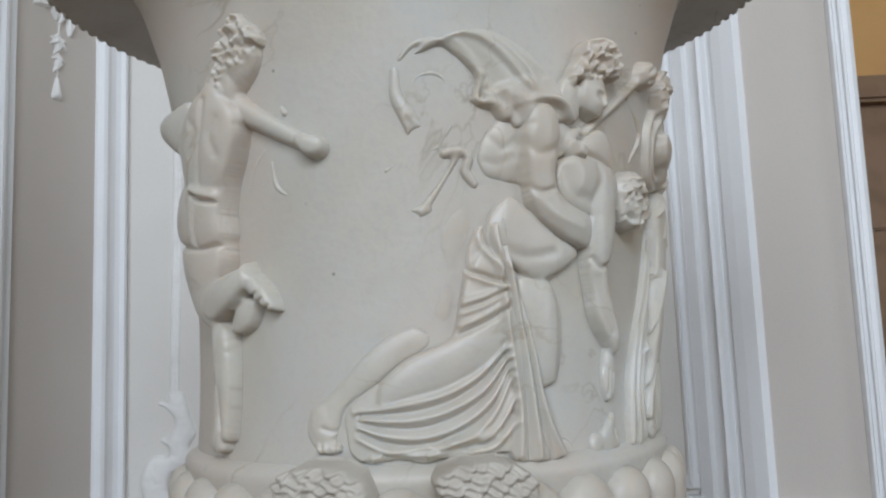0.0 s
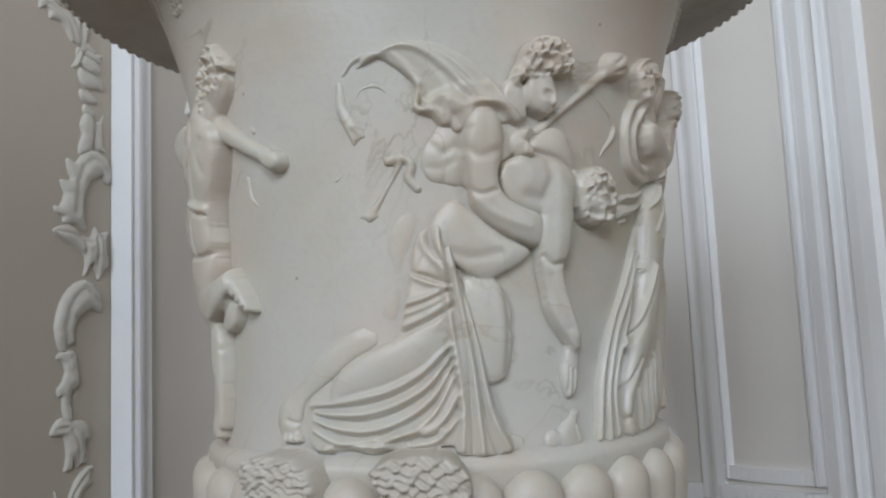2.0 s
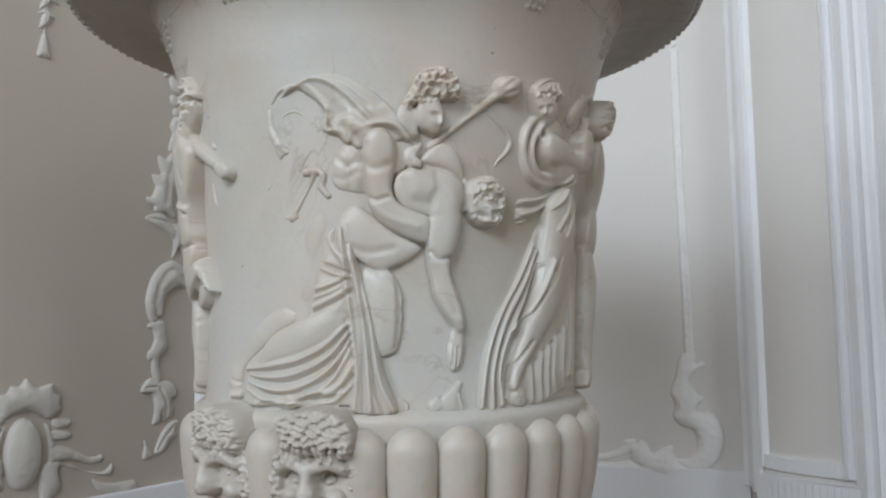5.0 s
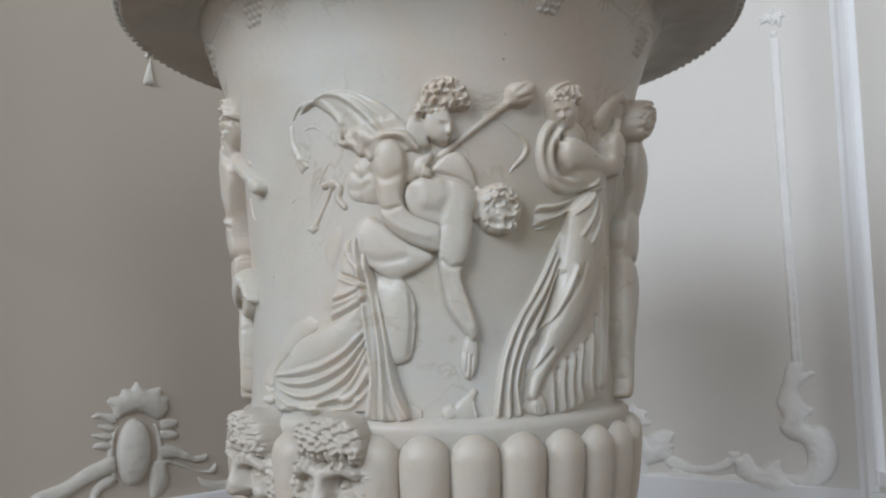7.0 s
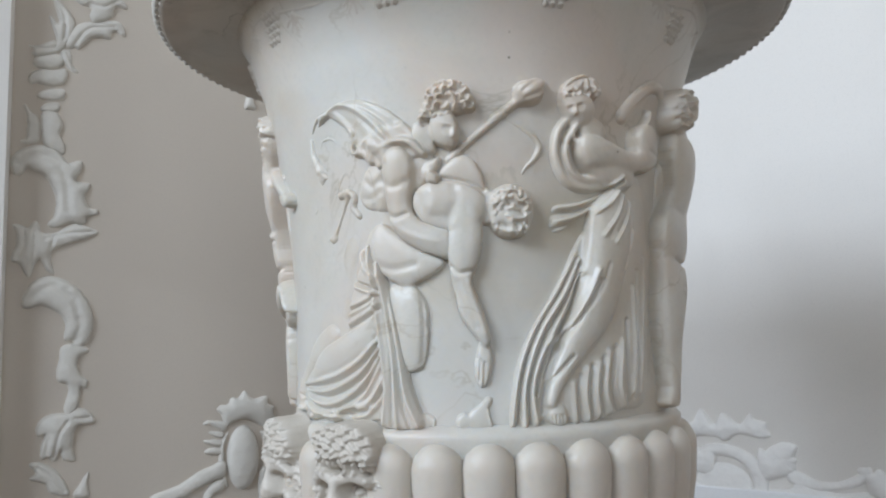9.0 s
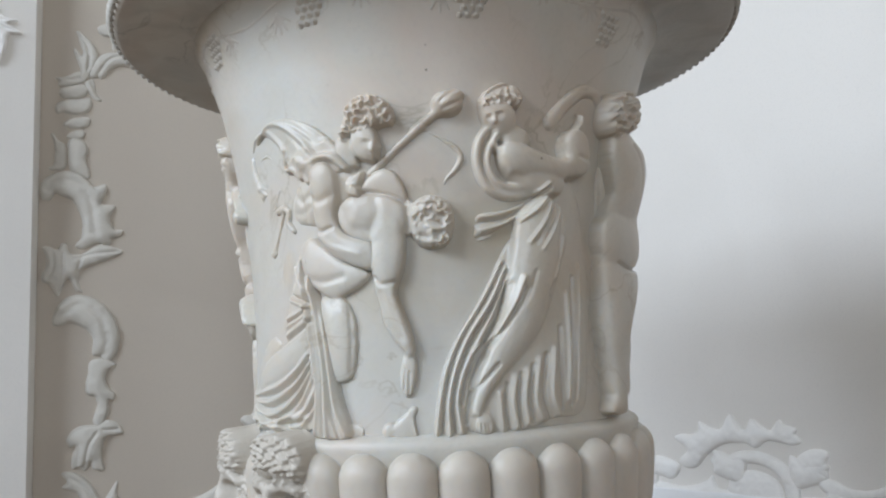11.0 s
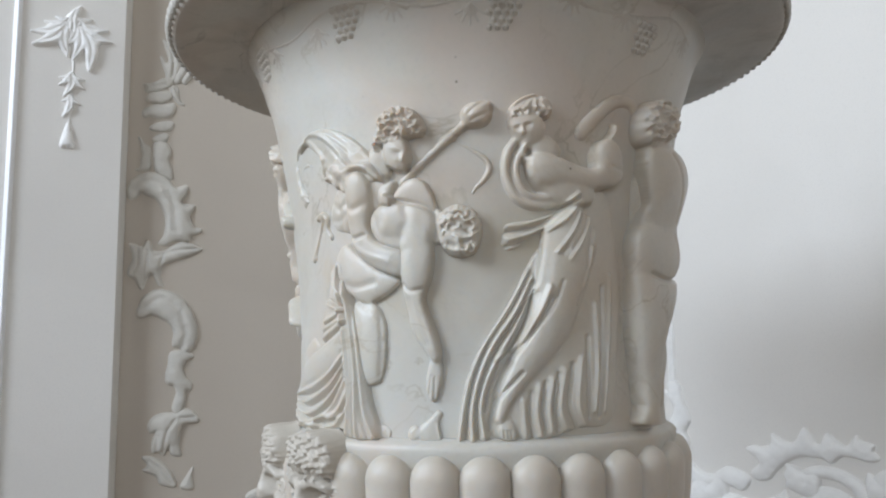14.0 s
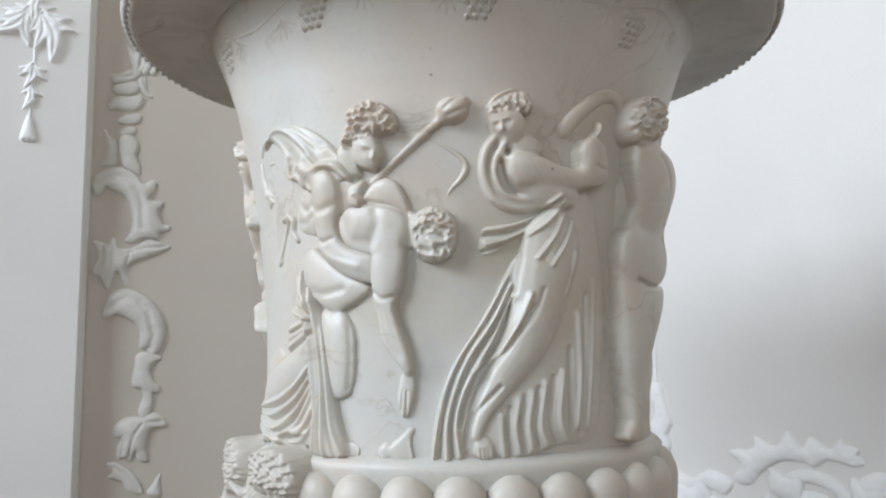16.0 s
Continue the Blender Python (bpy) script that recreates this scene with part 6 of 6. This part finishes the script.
    f.limb((70.01, 1.9971, 0.0080, 0.012), (67.41, 1.9687, 0.0080, 0.012), (67.03, 1.9374, 0.0080, 0.012), (69.04, 1.9093, 0.0080, 0.012), (73.26, 1.8990, 0.0080, 0.012), (79.00, 1.9073, 0.0080, 0.012), (83.90, 1.9201, 0.0080, 0.012))
    f.limb((71.59, 1.9646, 0.0070, 0.016), (71.06, 1.9415, 0.0070, 0.016), (72.61, 1.9200, 0.0070, 0.016), (76.78, 1.9101, 0.0070, 0.016), (82.57, 1.9183, 0.0070, 0.016))
    f.limb((72.81, 1.9585, 0.0060, 0.018), (73.49, 1.9367, 0.0060, 0.018), (75.76, 1.9213, 0.0060, 0.018), (79.84, 1.9166, 0.0060, 0.018))
    f.body([(70.06, 2.0019), (73.74, 2.0087), (76.22, 1.9990), (78.29, 1.9756), (73.67, 1.9641), (70.44, 1.9729)], 0.016, 0.5)
    f.body([(64.80, 2.0321), (66.75, 2.0411), (70.59, 2.0452), (72.81, 2.0337), (73.62, 2.0157), (72.45, 2.0000), (70.30, 1.9894), (68.69, 1.9942), (66.86, 2.0045), (65.84, 2.0087), (65.57, 2.0169)], 0.022, 0.62, soft=0.003)
    f.body([(64.56, 2.0302), (64.87, 2.0503), (66.66, 2.0666), (69.74, 2.0785), (72.78, 2.0762), (74.66, 2.0659), (75.11, 2.0467), (73.64, 2.0344), (72.49, 2.0409), (70.07, 2.0430), (67.01, 2.0394), (65.31, 2.0223)], 0.02, 0.5)
    f.locks([(64.52, 2.0287), (65.21, 2.0443), (68.89, 2.0517), (73.45, 2.0568), (74.65, 2.0448), (73.22, 2.0307), (72.08, 2.0391), (69.71, 2.0412), (66.70, 2.0377)], 0.008, 0.01)
    f.ridge([(65.44, 2.0490), (67.58, 2.0636), (69.42, 2.0720)], 0.003, -0.004)
    f.ridge([(66.88, 2.0562), (68.57, 2.0660), (70.18, 2.0726)], 0.003, -0.004)
    f.ridge([(68.35, 2.0592), (69.56, 2.0685), (70.95, 2.0731)], 0.003, -0.004)
    f.ridge([(69.88, 2.0580), (70.57, 2.0710), (71.72, 2.0737)], 0.003, -0.004)
    f.ridge([(71.47, 2.0525), (71.59, 2.0736), (72.51, 2.0744)], 0.003, -0.004)
    f.face(68.88, 2.0165, 0.027, 0.032, -0.3, 14, 0.0)
    f.limb((68.99, 1.9920, 0.0080, 0.016), (68.48, 1.9759, 0.0060, 0.016), (69.63, 1.9594, 0.0040, 0.016))
    f.body([(69.41, 1.9699), (72.11, 1.9749), (76.48, 1.9691), (81.34, 1.9574), (86.46, 1.9540), (85.98, 1.9801), (87.06, 2.0019), (89.58, 2.0109), (92.48, 1.9986), (93.96, 1.9701), (94.43, 1.9401), (91.45, 1.9239), (85.22, 1.9175), (79.89, 1.9196), (74.43, 1.9185), (71.41, 1.9229), (69.60, 1.9410)], 0.031, 0.6, soft=0.003)
    f.ridge([(89.77, 1.9590), (92.67, 1.9549), (96.34, 1.9590)], 0.004, -0.004)
    f.limb((83.64, 2.0211, 0.0160, -0.002), (86.76, 2.0482, 0.0154, -0.002), (90.57, 2.0732, 0.0148, -0.002), (94.04, 2.0886, 0.0142, -0.002), (97.90, 2.0900, 0.0136, -0.002), (100.43, 2.0746, 0.0130, -0.002))
    f.limb((90.79, 2.0105, 0.0060, 0.02), (92.38, 2.0257, 0.0050, 0.02), (92.55, 2.0400, 0.0040, 0.02))
    f.body([(102.29, 1.9512), (110.50, 1.9706), (115.46, 1.8784), (113.91, 1.7816), (106.69, 1.7723), (103.68, 1.8283)], 0.0, 0.3)
    f.ridge([(102.55, 1.9514), (105.12, 1.8679), (104.41, 1.7762)], 0.004, 0.008)
    f.ridge([(100.66, 1.9345), (102.50, 1.8458), (101.25, 1.7850)], 0.003, -0.007)
    f.body([(96.94, 1.7850), (102.26, 1.7971), (103.18, 1.7063), (102.61, 1.6660), (99.77, 1.6760)], -0.002, 0.3)


carving("maenad", 40, 118, 1.47, 2.18, maenad, "relief figure of a dancing woman in a clinging gown", 0.85)


def companion(f):
    f.body([(103.44, 2.0151), (111.54, 2.0274), (119.59, 2.0142), (133.64, 1.9865), (124.32, 1.9150), (124.65, 1.8734), (133.14, 1.8131), (124.89, 1.7690), (119.88, 1.7078), (116.07, 1.6445), (115.02, 1.5624), (113.05, 1.5179), (106.08, 1.5076), (103.02, 1.5287), (102.79, 1.5772), (101.11, 1.6459), (100.62, 1.7048), (101.04, 1.7839), (102.94, 1.8627), (104.87, 1.9166), (103.34, 1.9652)], 0.021, 0.3)
    f.body([(99.43, 2.0302), (99.25, 2.0610), (100.62, 2.0825), (104.31, 2.0997), (109.56, 2.0947), (113.25, 2.0710), (113.12, 2.0396), (107.07, 2.0195), (102.16, 2.0104)], 0.031, 0.6)
    f.locks([(99.12, 2.0294), (98.96, 2.0601), (100.31, 2.0816), (103.95, 2.0986), (109.10, 2.0934), (112.69, 2.0696), (112.54, 2.0383), (106.64, 2.0185), (101.81, 2.0096)], 0.0095, 0.009)
    f.body([(103.31, 2.0199), (111.33, 2.0322), (117.34, 2.0180), (110.45, 1.9999), (104.01, 1.9940)], 0.027, 0.4)
    f.body([(103.31, 2.0030), (109.97, 2.0125), (117.34, 2.0180), (125.25, 2.0073), (133.49, 1.9859), (133.49, 1.9514), (125.17, 1.9160), (124.95, 1.8825), (115.04, 1.8601), (106.90, 1.8638), (104.40, 1.9162), (103.12, 1.9649)], 0.027, 0.45)
    f.body([(102.94, 1.8627), (115.14, 1.8560), (124.22, 1.8509), (133.11, 1.8130), (126.84, 1.7755), (111.19, 1.7628), (102.91, 1.7727), (100.39, 1.8134)], 0.027, 0.42)
    f.ridge([(118.45, 1.8524), (123.35, 1.8181), (121.76, 1.7735)], 0.004, -0.01)
    f.ridge([(106.28, 1.7709), (115.67, 1.7622), (133.28, 1.7791)], 0.004, -0.009)
    f.ridge([(112.49, 2.0049), (117.23, 1.9532), (117.56, 1.8784)], 0.005, -0.004)
    f.body([(101.62, 1.7696), (112.73, 1.7668), (132.81, 1.7789), (123.71, 1.7087), (117.03, 1.6654), (113.17, 1.6140), (111.60, 1.5637), (110.46, 1.5143), (112.29, 1.4853), (105.40, 1.4825), (100.86, 1.4914), (103.51, 1.5233), (103.47, 1.5671), (101.95, 1.6262), (101.32, 1.6853)], 0.025, 0.5)
    f.body([(111.19, 1.7628), (126.84, 1.7755), (121.08, 1.7081), (118.13, 1.6653), (118.94, 1.6128), (116.28, 1.5618), (115.33, 1.5165), (111.67, 1.5188), (112.96, 1.5734), (112.91, 1.6448)], 0.023, 0.45)


carving("companion", 85, 150, 1.47, 2.17, companion, "relief figure of a nude man seen from behind")


# vine round the neck: stems, lobed leaves and bunches of grapes in low relief
def vine(f):
    stem = [(-60 + 12 * k, 2.245 + 0.014 * math.sin(k * 1.9)) for k in range(16)]
    f.limb(*[(u, v, 0.005, -0.002) for u, v in stem])
    for k in range(15):
        u, v = -54 + 12 * k + 3 * math.sin(k * 2.3), 2.225 + 0.012 * math.cos(k * 1.7)
        if k % 3 == 1:
            for r in range(5):
                for c in range(4 - (r > 2)):
                    f.ball(u + (c - 1.5 + 0.5 * (r % 2)) * 1.75, v + 0.018 - 0.012 * r, 0.0068, 0.0068, 0.000, 0.009)
        else:
            for lobe_k in range(5):
                a = radians(205 + 32 * lobe_k)
                f.limb((u, v + 0.014, 0.005, -0.002), (u + 3.4 * math.cos(a), v + 0.014 + 0.032 * math.sin(a), 0.005, -0.002))
        f.limb((u + 5, v + 0.02, 0.003, -0.002), (u + 6.5, v - 0.008, 0.003, -0.002), (u + 5.4, v - 0.02, 0.003, -0.002), (u + 4.6, v - 0.008, 0.003, -0.002))


def on_neck(u, v, h):
    zs = np.array([z for _, z in frieze[-3:] + neck])
    rs = np.array([r for r, _ in frieze[-3:] + neck])
    r = np.interp(v, zs, rs) + h
    return np.stack([r * np.sin(np.radians(u)), -r * np.cos(np.radians(u)), v], 1)


fv = Relief(-62, 122, 2.15, 2.286, 0.0024, radians(1.0) * 0.49)
vine(fv)
ob = new("vine_band", fv.mesh("vine_band", on_neck, -0.004))
ob.data.materials.append(marble_hair)
ob.parent, ob.matrix_parent_inverse = vase, Matrix.Translation(vase.location).inverted()
tagged(vase, "large pale marble krater vase carved with dancing figures, on a plinth", "vase")

plinth = empty("plinth", (0, 0, 0))
part("shaft", box(-0.33, 0.33, -0.33, 0.33, 0.08, 0.70, 0.006), marble, plinth)
part("cap", box(-0.37, 0.37, -0.37, 0.37, 0.70, 0.78, 0.012), marble, plinth)
part("base", box(-0.38, 0.38, -0.38, 0.38, 0.0, 0.08, 0.010), marble, plinth)
tagged(plinth, "plain square marble plinth under the vase", "plinth")
